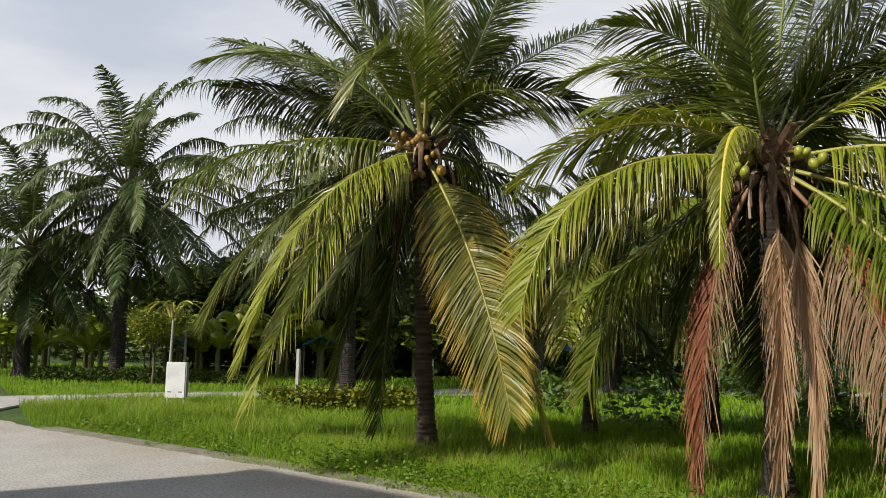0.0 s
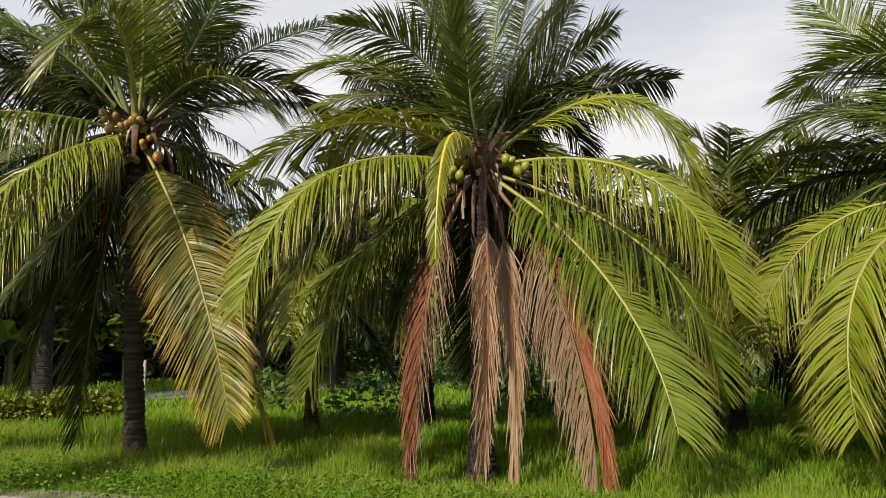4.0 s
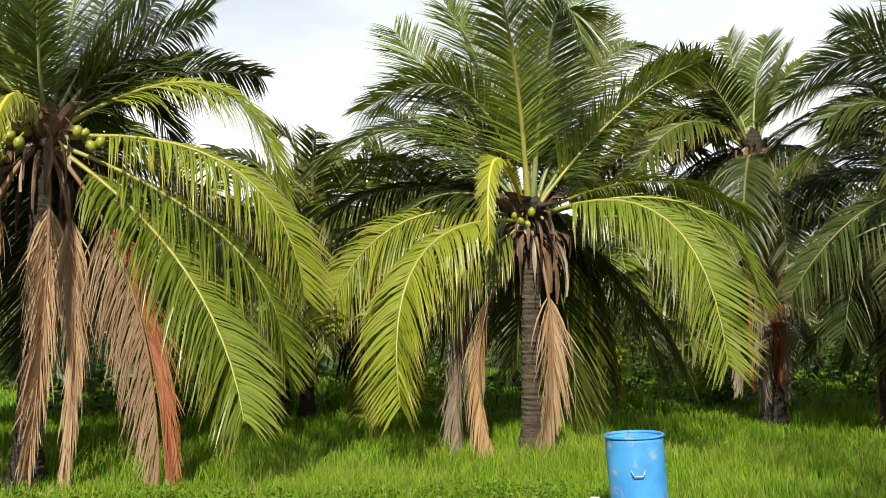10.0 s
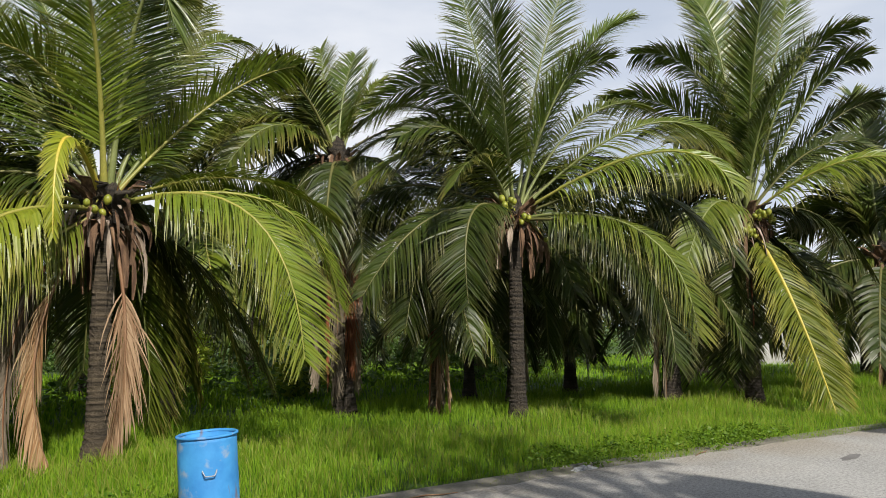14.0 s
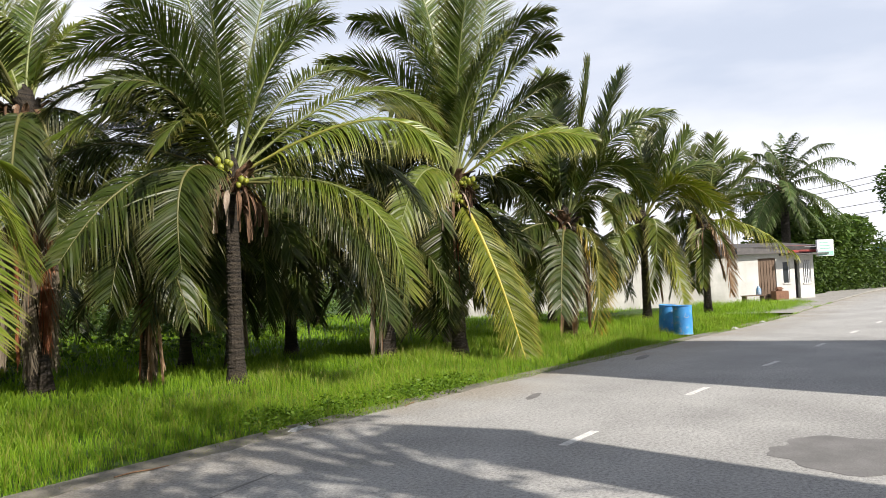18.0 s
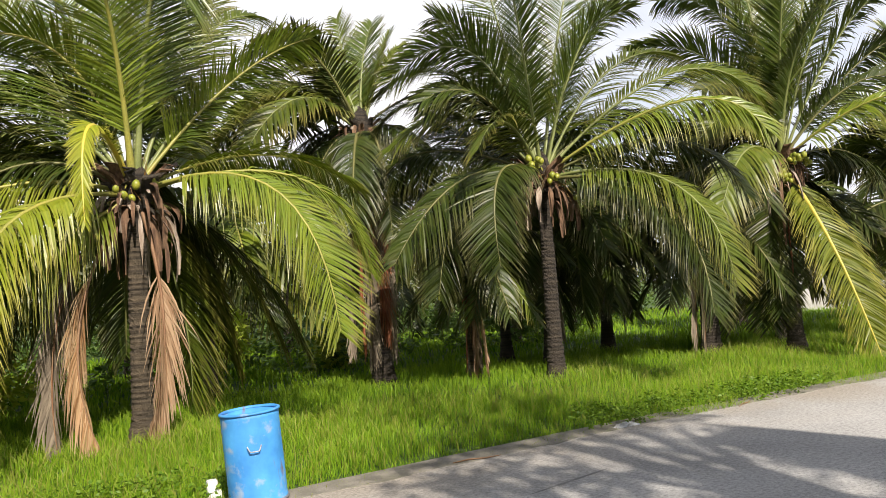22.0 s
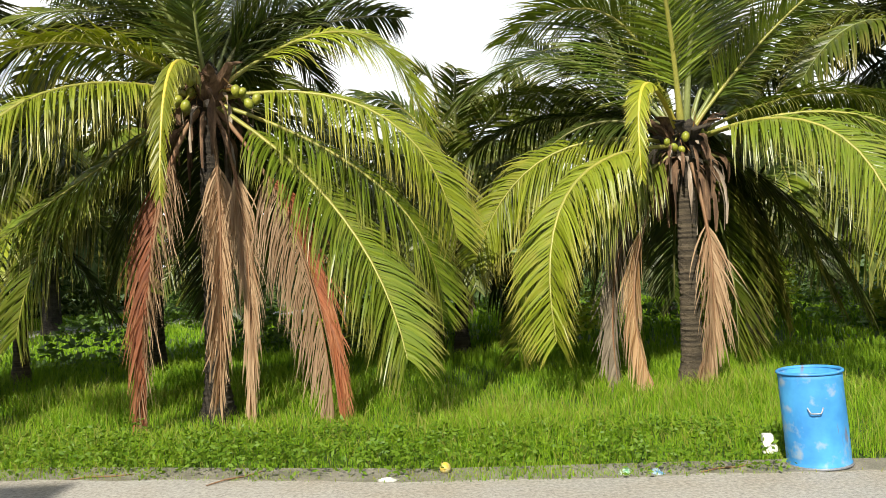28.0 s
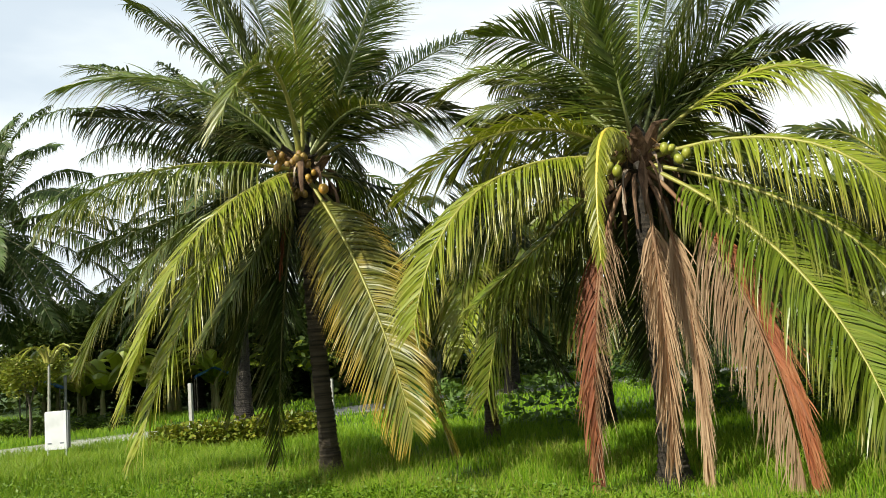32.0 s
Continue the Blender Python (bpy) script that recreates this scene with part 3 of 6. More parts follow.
def wild_fronds(rng, count, length, kinds="ggggd", low=-0.95, high=1.45, stiff=1.0):
    """A natural set of fronds: golden-angle round the crown, young ones upright, old ones hanging."""
    out = []
    for i in range(count):
        az = (i * 137.5 + rng.uniform(-15, 15)) % 360
        k = i / max(1, count - 1)
        el = high + (low - high) * k ** 0.85 + rng.uniform(-0.15, 0.15)
        L = length * rng.uniform(0.82, 1.05) * (0.8 + 0.3 * math.sin(math.pi * min(1, k + 0.15)))
        mo, mu = 0.52 * L * math.cos(el), 0.52 * L * math.sin(el) + 0.1
        fall = stiff * (0.06 + 0.40 * max(0.0, math.cos(el)) ** 1.3) * L
        o = mo + 0.42 * L * math.cos(el * 0.75)
        u = mu + 0.42 * L * math.sin(el * 0.75) - fall
        out.append((az, mo, mu, o, u, kinds[int(rng.integers(len(kinds)))]))
    return out

# ---- ground, road ----


def edge_y(x):
    """The grass edge of the road, which bends away to the right."""
    return np.interp(x, (-80, -30, -17.0, -9.0, -4.0, 0.0, 3.0, 6.0, 9.0, 12.1, 15.0, 18.2, 21.7, 25.6, 32.3, 36.0, 43.0, 57.0, 90.0),
                     (9.0, 8.2, 7.6, 7.9, 7.9, 7.1, 6.85, 6.45, 6.0, 5.3, 4.65, 3.8, 3.05, 2.1, 0.6, 0.1, -1.1, -3.6, -11.0))


ground_mat, n, l, b = material("lawn_soil", 0.95)
soil = mixed(n, l, noise_of(n, l, 0.9, 6), (0.035, 0.075, 0.008), (0.06, 0.11, 0.012))
soil = mixed(n, l, noise_of(n, l, 0.35, 5, 0.62, 0.8), soil, (0.09, 0.085, 0.035))
l.new(soil, b.inputs["Base Color"])
bump_of(n, l, b, noise_of(n, l, 14, 5), 0.8, 0.05)
gx = np.concatenate([[-900, -300], np.linspace(-80, 90, 120), [300, 900]])
gy = np.concatenate([[-900, -300], np.linspace(-60, 60, 90), [300, 900]])
GX, GY = np.meshgrid(gx, gy)
GZ = -0.06 + 0.03 * np.sin(GX * 0.7) * np.cos(GY * 0.6)
gv = np.stack([GX, GY, GZ], 2).reshape(-1, 3)
i, j = np.meshgrid(np.arange(len(gx) - 1), np.arange(len(gy) - 1))
k = (j * len(gx) + i).ravel()
ground = raw("ground", gv, np.stack([k, k + 1, k + 1 + len(gx), k + len(gx)], 1), ground_mat)
tagged(ground, "green lawn ground with patches of bare soil", "ground", kind="structure")

road_mat, n, l, b = material("old_asphalt", 0.86)
asphalt = mixed(n, l, noise_of(n, l, 0.55, 6), (0.42, 0.412, 0.392), (0.55, 0.54, 0.515))
asphalt = mixed(n, l, noise_of(n, l, 0.16, 5, 0.55, 0.75), asphalt, (0.29, 0.284, 0.272))
across = n.new("ShaderNodeAttribute")
across.attribute_name = "along"
dust = n.new("ShaderNodeMapRange")
dust.inputs["From Min"].default_value, dust.inputs["From Max"].default_value = 0.16, 0.02
l.new(across.outputs["Fac"], dust.inputs["Value"])
drift = n.new("ShaderNodeMath")
drift.operation = "MULTIPLY"
l.new(dust.outputs["Result"], drift.inputs[0])
l.new(noise_of(n, l, 0.7, 5, 0.3, 0.6), drift.inputs[1])
asphalt = mixed(n, l, drift.outputs[0], asphalt, (0.42, 0.375, 0.31))
speck = noise_of(n, l, 24, 7, 0.34, 0.6, rough=0.85)
grit = n.new("ShaderNodeMix")
grit.data_type, grit.blend_type = "RGBA", "MULTIPLY"
grit.inputs["Factor"].default_value = 0.68
l.new(asphalt, grit.inputs["A"])
l.new(speck, grit.inputs["B"])
l.new(grit.outputs["Result"], b.inputs["Base Color"])
bump_of(n, l, b, speck, 0.5, 0.006)


def sheet(name, left, right, mat, z=0.0, thick=0.05):
    """A slab between two lines of points."""
    L, R = np.asarray(left, float), np.asarray(right, float)
    m = len(L)
    cols = 7
    w = np.linspace(0, 1, cols)[None, :, None]
    topv = (L[:, None, :] * (1 - w) + R[:, None, :] * w).reshape(-1, 2)
    v = np.concatenate([np.c_[topv, np.full(len(topv), z)], np.c_[topv, np.full(len(topv), z - thick)]])
    i, j = np.meshgrid(np.arange(cols - 1), np.arange(m - 1))
    q = (j * cols + i).ravel()
    f = [np.stack([q, q + 1, q + 1 + cols, q + cols], 1)]
    o = m * cols
    r = np.arange(m - 1)
    f.append(np.stack([r * cols, (r + 1) * cols, (r + 1) * cols + o, r * cols + o], 1))
    f.append(np.stack([(r + 1) * cols + cols - 1, r * cols + cols - 1, r * cols + cols - 1 + o, (r + 1) * cols + cols - 1 + o], 1))
    return raw(name, v, np.concatenate(f), mat, None, np.tile(np.linspace(0, 1, cols), 2 * m))


rx = np.linspace(-75, 88, 900)
wave = np.array([0.14 * noise.noise((q * 0.9, 3.1, 0)) + 0.12 * noise.noise((q * 3.3, 7.7, 0)) + 0.06 * noise.noise((q * 11.0, 1.7, 0)) for q in rx])
north = np.stack([rx, edge_y(rx) + wave], 1)
south = np.stack([rx, edge_y(rx) - 11.5], 1)
road = tagged(sheet("road", north, south, road_mat), "weathered pale grey asphalt road with a ragged grass edge", "road", kind="structure")
lane_c = np.array([(-24.5, 5.5), (-23.2, 9.5), (-22.0, 13.0), (-20.2, 17.0), (-17.6, 21.5), (-13.6, 27.5), (-8.0, 33.0), (2.0, 38.0)])
lt = np.linspace(0, len(lane_c) - 1, 80)
lane_p = np.stack([np.interp(lt, np.arange(len(lane_c)), lane_c[:, c]) for c in (0, 1)], 1)
ln = np.gradient(lane_p, axis=0)
ln = np.stack([-ln[:, 1], ln[:, 0]], 1) / np.linalg.norm(ln, axis=1)[:, None]
mouth = 3.4 * np.clip((9.95 - lane_p[:, 1]) / 1.75, 0, 1)[:, None]
lane = tagged(sheet("side_lane", lane_p + ln * 2.2, lane_p - ln * (1.0 + mouth), road_mat, -0.006), "narrow grey side lane curving behind the lawn", "road", kind="structure")
LANE = lane_p

SANDY = plain("sandy_soil", (0.33, 0.30, 0.25), (0.20, 0.19, 0.14), 0.95, scale=3, bump=0.6, distance=0.02)
sx_ = np.linspace(-16.5, 60, 700)
sw = np.array([0.5 + 0.9 * noise.noise((q * 1.4, 8.3, 0)) + 0.5 * noise.noise((q * 4.7, 2.3, 0)) for q in sx_])
verge = tagged(sheet("verge_soil", np.stack([sx_, edge_y(sx_) + 0.35], 1), np.stack([sx_, edge_y(sx_) - 0.03 - 0.10 * np.clip(sw, 0, 1.2)], 1), SANDY, 0.005, 0.04), "strip of sandy soil between road and grass", "verge", kind="structure")
paint = plain("road_paint", (0.82, 0.81, 0.78), (0.66, 0.65, 0.62), 0.8, scale=14, bump=0.2, lo=0.45, hi=0.6)
for dx in (8.38, 12.25, 16.1, 20.0, 23.9, 27.8, 31.7, 35.6):
    x0, x1 = dx, dx + 0.86
    y0, y1 = float(edge_y(x0)) - 3.68, float(edge_y(x1)) - 3.68
    bm = boxed(-0.01, -0.05, 0.001, math.hypot(x1 - x0, y1 - y0), 0.05, 0.005)
    ob = part("lane_marking", bm, paint, None)
    ob.matrix_basis = pose(x0, y0, 0, 0, 0, math.degrees(math.atan2(y1 - y0, x1 - x0)))
    tagged(ob, "worn white centre-line dash painted on the road", "road marking", "centre-line dashes", "structure")

# ---- the palms beside the road ----
A_FRONDS = [
    (-125, 2.25, -0.08, 1, 4.10, -0.98, 'm'), (-102, 2.10, -1.27, 3, 3.48, -3.72, 'y'),
    (-93, 1.77, -1.19, -5, 3.42, -4.40, 'y'), (-150, 2.68, -1.30, 0, 4.05, -3.20, 'g'),
    (-168, 2.45, -0.51, 2, 4.74, -0.98, 'd'), (-69, 1.36, 1.40, -8, 2.57, 0.15, 'm'),
    (-160, 1.46, 2.02, 1, 3.22, 3.54, 'u'), (-150, 1.60, 1.22, 0, 3.89, 2.20, 'u'),
    (99, 0.52, 2.76, -2, 1.45, 5.73, 'u'), (161, 0.83, 2.43, 2, 2.13, 5.01, 'u'),
    (59, 0.93, 2.05, -1, 2.62, 4.01, 'u'), (59, 1.89, 1.83, -1, 4.31, 3.19, 'u'),
]
A_FRONDS += [
    (63, 2.14, 1.01, -1, 4.81, 1.19, 'm'), (40, 1.33, -0.59, 0, 2.31, -1.72, 'm'),
    (-19, 1.53, -2.21, -5, 2.58, -4.49, 'o'), (49, 1.35, -2.20, 0, 2.41, -5.43, 'o'),
    (-110, 0.95, -1.50, 1, 1.89, -2.84, 'g'), (-180, 0.56, -2.16, 0, 0.80, -4.98, 'd'),
    (-160, 1.06, -2.31, 0, 1.48, -4.12, 'd'), (19, 1.18, 2.18, 0, 1.87, 4.38, 'u'),
    (-48, 0.45, 1.75, -11, 1.05, 2.98, 'm'), (172, 1.62, 1.18, 6, 3.47, 0.98, 'g'),
    (-145, 1.68, 0.77, 0, 3.70, 1.07, 'd'), (-155, 1.13, 2.36, 0, 2.14, 3.85, 'u'),
    (-135, 1.88, 1.47, 0, 3.88, 1.38, 'u'), (-130, 1.09, 2.67, 0, 1.77, 3.93, 'u'),
]
B_FRONDS = [
    (-153, 1.79, 0.54, 0, 3.43, -0.29, 'y'), (-133, 2.39, -0.41, 2, 3.56, -2.21, 'y'),
    (-145, 0.92, 1.50, 1, 2.15, 1.81, 'u'), (175, 1.62, 1.73, 1, 3.47, 1.80, 'g'),
    (92, 1.33, 2.44, -3, 2.38, 5.03, 'u'), (-102, 0.98, 1.78, 2, 1.71, 3.04, 'u'),
    (62, 1.36, 2.30, -2, 2.84, 4.04, 'u'), (43, 1.36, 1.47, -1, 2.67, 2.69, 'u'),
    (14, 2.14, 0.97, 0, 3.24, -0.43, 'y'), (42, 1.82, 1.28, -1, 3.66, 1.80, 'd'),
    (-13, 2.46, -0.46, -1, 3.48, -2.19, 'y'), (-10, 2.49, -1.49, -1, 3.25, -3.17, 'm'),
]
B_FRONDS += [
    (-25, 2.06, -1.80, -7, 3.22, -3.66, 'm'), (-94, 1.36, 0.03, 1, 2.05, -1.64, 'n'),
    (-156, 1.54, -1.19, 0, 2.56, -2.00, 'm'), (-158, 1.71, -1.42, 0, 2.47, -3.27, 'm'),
    (136, 0.82, 2.05, 1, 1.36, 4.06, 'u'), (80, 1.42, 1.91, -3, 2.58, 4.15, 'u'),
    (165, 0.97, 1.21, 1, 2.61, 1.87, 'g'), (24, 1.88, -0.45, 0, 3.09, -0.91, 'd'),
    (-85, 0.76, 0.96, 0, 0.91, 2.12, 'u'), (179, 0.67, 2.07, 0, 1.47, 3.51, 'u'),
    (34, 1.05, 0.96, 0, 2.02, 1.62, 'u'), (-176, 1.20, 1.10, 0, 2.73, 1.04, 'g'),
    (52, 1.31, 1.83, -1, 2.09, 3.32, 'u'),
]
C_FRONDS = [
    (-160, 2.02, -0.76, 10, 2.66, -2.83, 'y'), (172, 2.08, -0.18, 0, 3.23, -1.73, 'y'),
    (150, 2.02, -1.22, 0, 2.84, -3.29, 'm'), (-130, 1.38, 0.62, 3, 1.87, -0.70, 'n'),
    (170, 1.05, 2.01, 0, 2.70, 1.69, 'm'), (160, 1.81, 1.43, 0, 3.54, 0.82, 'u'),
    (141, 2.15, 0.65, 1, 3.88, 0.24, 'd'), (-119, 0.99, 2.14, 1, 2.30, 3.17, 'm'),
    (112, 1.39, 2.81, 2, 2.48, 4.70, 'u'), (38, 0.87, 2.61, -2, 2.28, 4.94, 'u'),
    (-81, 0.80, 2.82, -2, 1.63, 2.32, 'u'), (-10, 1.61, 1.79, 0, 2.96, 2.62, 'm'),
]
C_FRONDS += [
    (18, 1.27, 2.39, -2, 2.58, 3.31, 'g'), (-1, 2.13, 0.63, -1, 3.80, 0.10, 'm'),
    (-50, 2.16, -0.21, -1, 3.06, -2.28, 'm'), (17, 1.96, -0.96, -2, 3.36, -2.66, 'd'),
    (-20, 2.47, 0.11, 0, 3.52, -1.39, 'm'), (38, 1.20, -1.62, -1, 1.62, -3.36, 'g'),
    (59, 0.80, 2.55, -1, 2.18, 5.25, 'u'), (127, 1.74, 1.28, 1, 3.18, 2.28, 'd'),
    (-169, 1.23, -0.86, 2, 2.72, -1.63, 'm'), (150, 1.19, 1.76, 0, 2.28, 3.28, 'u'),
    (131, 0.70, 2.25, 1, 1.47, 3.75, 'u'), (4, 1.24, 1.52, -1, 2.41, 2.07, 'u'),
    (145, 1.54, 0.86, 0, 3.14, 1.11, 'g'), (37, 1.52, 1.96, -4, 2.85, 4.19, 'g'),
]
D_FRONDS = [
    (141, 1.22, 2.59, 0, 2.92, 2.23, 'u'), (121, 2.09, 1.78, 0, 3.67, 1.32, 'd'),
    (130, 2.27, 0.71, 0, 3.62, -0.12, 'd'), (-171, 1.52, -0.11, 4, 1.95, -1.85, 'd'),
    (162, 1.64, -0.19, 1, 2.52, -2.28, 'd'), (-148, 1.31, 2.85, 1, 2.32, 4.62, 'u'),
    (9, 1.06, 3.32, -1, 2.04, 5.70, 'u'), (-50, 1.13, 2.84, 0, 2.47, 4.11, 'u'),
    (-45, 2.64, 1.83, 0, 4.40, 1.29, 'g'), (-71, 2.78, 0.98, -1, 4.24, 0.25, 'm'),
    (-60, 2.49, 0.38, 0, 3.79, -0.79, 'd'), (-76, 2.59, -0.51, -1, 3.60, -2.46, 'g'),
]
D_FRONDS += [
    (-82, 2.44, -0.80, -9, 3.48, -2.90, 'd'), (121, 1.29, -0.87, 0, 2.31, -2.79, 'd'),
    (20, 1.39, -0.95, 7, 2.37, -2.99, 'd'), (72, 1.38, 3.53, 1, 2.52, 6.03, 'u'),
    (-30, 1.56, 2.08, -1, 3.05, 2.41, 'g'), (116, 1.75, 2.35, 0, 3.51, 2.20, 'd'),
    (135, 0.76, 2.26, 0, 1.96, 3.42, 'u'), (-40, 0.91, 2.44, 0, 1.98, 3.25, 'u'),
    (102, 1.58, 1.03, 1, 3.59, 1.17, 'd'), (-21, 1.65, 1.12, -1, 3.40, 0.83, 'd'),
]
F_FRONDS = [
    (-144, 1.33, 3.05, 2, 2.36, 4.83, 'u'), (-66, 1.17, 3.18, 0, 2.59, 4.27, 'u'),
    (-46, 1.64, 2.87, 0, 2.95, 3.83, 'u'), (104, 0.81, 3.41, 0, 2.54, 4.60, 'u'),
    (112, 1.27, 2.60, 0, 3.10, 3.21, 'u'), (49, 0.49, 3.62, 7, 1.57, 6.17, 'u'),
    (-9, 1.57, 3.82, -1, 2.79, 6.33, 'u'), (-46, 1.84, 2.04, 0, 3.39, 2.85, 'd'),
    (-86, 1.99, 0.98, -1, 3.51, 0.81, 'm'), (-112, 1.18, -1.99, -1, 2.15, -4.71, 'l'),
    (-51, 1.26, -1.76, 0, 1.82, -3.78, 'g'), (95, 0.89, 0.92, 0, 2.22, 0.29, 'd'),
]
F_FRONDS += [
    (109, 1.15, 0.16, 0, 2.40, -1.24, 'd'), (85, 0.91, -1.44, 0, 1.55, -3.80, 'd'),
    (-32, 1.83, 0.15, -1, 3.27, -1.22, 'd'), (-127, 1.09, 2.16, 3, 2.72, 3.19, 'u'),
    (85, 0.91, 2.14, 1, 2.71, 2.59, 'd'), (104, 0.40, 4.11, 0, 1.09, 5.71, 'u'),
    (-56, 1.56, 1.53, 0, 2.77, 1.51, 'd'),
]
E_FRONDS = [
    (68, 1.34, 1.86, 1, 2.38, 3.40, 'g'), (42, 0.46, 1.59, -6, 0.95, 2.73, 'u'),
    (-16, 0.59, 1.31, 0, 1.25, 2.06, 'g'), (134, 0.70, 1.09, 0, 1.58, 1.54, 'g'),
    (-36, 0.93, 0.58, 0, 1.65, 0.77, 'd'), (154, 0.76, 0.56, 0, 1.65, -0.45, 'd'),
    (-67, 1.18, -0.34, 0, 1.45, -1.99, 'd'), (175, 0.86, -0.55, 1, 1.49, -1.97, 'd'),
    (95, 0.57, 1.25, 1, 1.62, 2.63, 'g'), (4, 0.46, 1.20, -1, 1.10, 2.43, 'm'),
    (-135, 1.03, -0.67, 1, 2.20, -2.47, 'd'), (-97, 0.79, -0.61, 0, 1.12, -2.49, 'd'),
]
E_FRONDS += [
    (115, 1.04, 0.05, 1, 2.48, -0.77, 'd'), (-7, 1.08, -0.37, -1, 2.16, -1.65, 'd'),
]
B_HANG = [
    (-125, 0.92, -1.79, -3, 1.24, -4.62, 'tan/rust'),
    (-65, 0.36, -1.78, -32, 0.43, -4.22, 'tan'),
    (-43, 0.72, -1.98, -12, 0.75, -4.52, 'tan'),
    (-28, 1.40, -2.05, -1, 1.93, -4.41, 'rust/tan'),
]
C_HANG = [
    (177, 1.03, -1.62, 3, 1.18, -3.76, 'grey'),
    (-167, 0.92, -1.97, 13, 0.83, -3.93, 'straw'),
    (-71, 0.52, -1.98, -20, 0.42, -3.43, 'tan'),
]
# more hanging, shaded fronds round the trunks, their shade put into the leaf colour
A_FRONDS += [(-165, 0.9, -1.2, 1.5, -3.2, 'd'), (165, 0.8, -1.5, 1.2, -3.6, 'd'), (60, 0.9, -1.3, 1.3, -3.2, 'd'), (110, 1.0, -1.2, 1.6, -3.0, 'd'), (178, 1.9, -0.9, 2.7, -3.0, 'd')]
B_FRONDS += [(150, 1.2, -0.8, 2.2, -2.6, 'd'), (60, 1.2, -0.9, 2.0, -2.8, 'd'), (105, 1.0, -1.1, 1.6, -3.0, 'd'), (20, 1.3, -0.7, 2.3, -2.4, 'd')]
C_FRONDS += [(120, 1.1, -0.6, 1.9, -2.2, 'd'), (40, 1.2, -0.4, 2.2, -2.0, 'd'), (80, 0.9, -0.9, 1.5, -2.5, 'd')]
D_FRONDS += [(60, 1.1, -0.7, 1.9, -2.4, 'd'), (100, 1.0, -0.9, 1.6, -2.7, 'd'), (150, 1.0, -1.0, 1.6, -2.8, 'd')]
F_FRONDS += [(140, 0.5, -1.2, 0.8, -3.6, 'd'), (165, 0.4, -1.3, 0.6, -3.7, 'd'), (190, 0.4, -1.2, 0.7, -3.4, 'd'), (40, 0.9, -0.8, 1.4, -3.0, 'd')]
G_FRONDS = [
    (-91, 0.64, 2.63, 1.01, 4.61, 'u'), (85, 0.17, 2.56, 0.54, 4.64, 'u'),
    (-79, 1.12, 2.43, 1.97, 4.33, 'u'), (-79, 1.54, 2.4, 3.22, 3.1, 'u'),
    (-88, 1.35, 1.53, 2.47, 0.75, 'u'), (96, 0.63, 2.07, 1.59, 2.7, 'd'),
    (114, 0.75, 1.0, 1.61, -0.7, 'd'), (-90, 1.14, 0.52, 1.74, -1.04, 'g'),
    (-1, 0.39, 2.22, 0.63, 4.42, 'u'), (-39, 1.01, 1.51, 1.78, 3.33, 'u'),
    (85, 0.97, 1.77, 2.19, 1.18, 'd'), (-100, 0.95, -0.83, 0.91, -3.27, 'o'),
    (134, 0.61, -0.24, 1.08, -1.93, 'g'),
]
H_FRONDS = [
    (-97, 0.69, 2.01, 1.0, 3.66, 'u'), (101, -0.14, 2.08, 0.4, 4.11, 'u'),
    (-79, 1.18, 2.0, 1.87, 3.24, 'u'), (-93, 1.59, 1.28, 3.39, -0.55, 'y'),
    (-91, 1.64, 0.64, 3.04, -1.35, 'g'), (121, 0.25, 1.01, 1.15, -1.13, 'y'),
    (-143, 1.18, -0.4, 0.67, -2.91, 'g'), (-100, 0.97, -1.02, 1.39, -3.16, 'y'),
    (86, 0.32, 1.69, 1.53, 2.27, 'u'), (-69, 1.52, 1.79, 2.8, 1.94, 'u'),
    (76, 0.12, -0.74, 0.72, -2.9, 'd'), (-11, 0.69, 2.3, 0.86, 3.53, 'd'),
]
I_FRONDS = [
    (-109, 0.48, 1.79, 0.71, 3.45, 'u'), (63, 0.02, 1.86, 0.36, 3.13, 'u'),
    (-90, 0.91, 2.01, 1.73, 2.64, 'u'), (-97, 1.6, -0.21, 3.52, -1.62, 'y'),
    (-83, 1.07, 0.8, 2.3, 0.95, 'g'), (105, 0.41, 1.15, 1.3, -0.26, 'd'),
    (-177, 0.25, -0.84, 0.5, -2.74, 'g'), (-106, 0.81, -0.87, 1.04, -3.01, 'tan'),
    (78, 0.77, -0.52, 1.55, -3.19, 'd'), (-68, 1.26, 1.31, 2.27, 2.23, 'u'),
    (123, 0.25, 0.16, 0.89, -1.99, 'g'),
]


palm_a = palm(-8.55, 10.45, 5.4, A_FRONDS, 11, "coconut palm with ripe yellow-brown nuts and drooping fronds on the lawn", lean=(-0.15, -0.1), inner=9,
     hanging=[(-120, 0.35, -0.9, 0.5, -1.9, "rust"), (20, 0.4, -1.5, 0.6, -2.8, "grey")],
     nuts=[(-60, 0.45, 0.25, NUT_BROWN, 6), (-120, 0.5, 0.35, NUT_BROWN, 7), (-95, 0.35, -0.45, NUT_BROWN, 4), (-30, 0.55, -0.1, NUT_ORANGE, 2), (150, 0.4, 0.3, NUT_BROWN, 4)])
nut(palm_a, np.random.default_rng(3), (0.48, -0.36, 4.86), 0.09, NUT_ORANGE)
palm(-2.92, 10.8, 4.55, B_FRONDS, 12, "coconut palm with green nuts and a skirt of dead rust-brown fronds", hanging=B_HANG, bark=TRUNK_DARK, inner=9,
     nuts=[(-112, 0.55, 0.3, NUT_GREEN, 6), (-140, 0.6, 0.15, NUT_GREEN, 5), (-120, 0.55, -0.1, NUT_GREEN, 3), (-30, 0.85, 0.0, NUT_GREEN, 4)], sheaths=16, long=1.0)
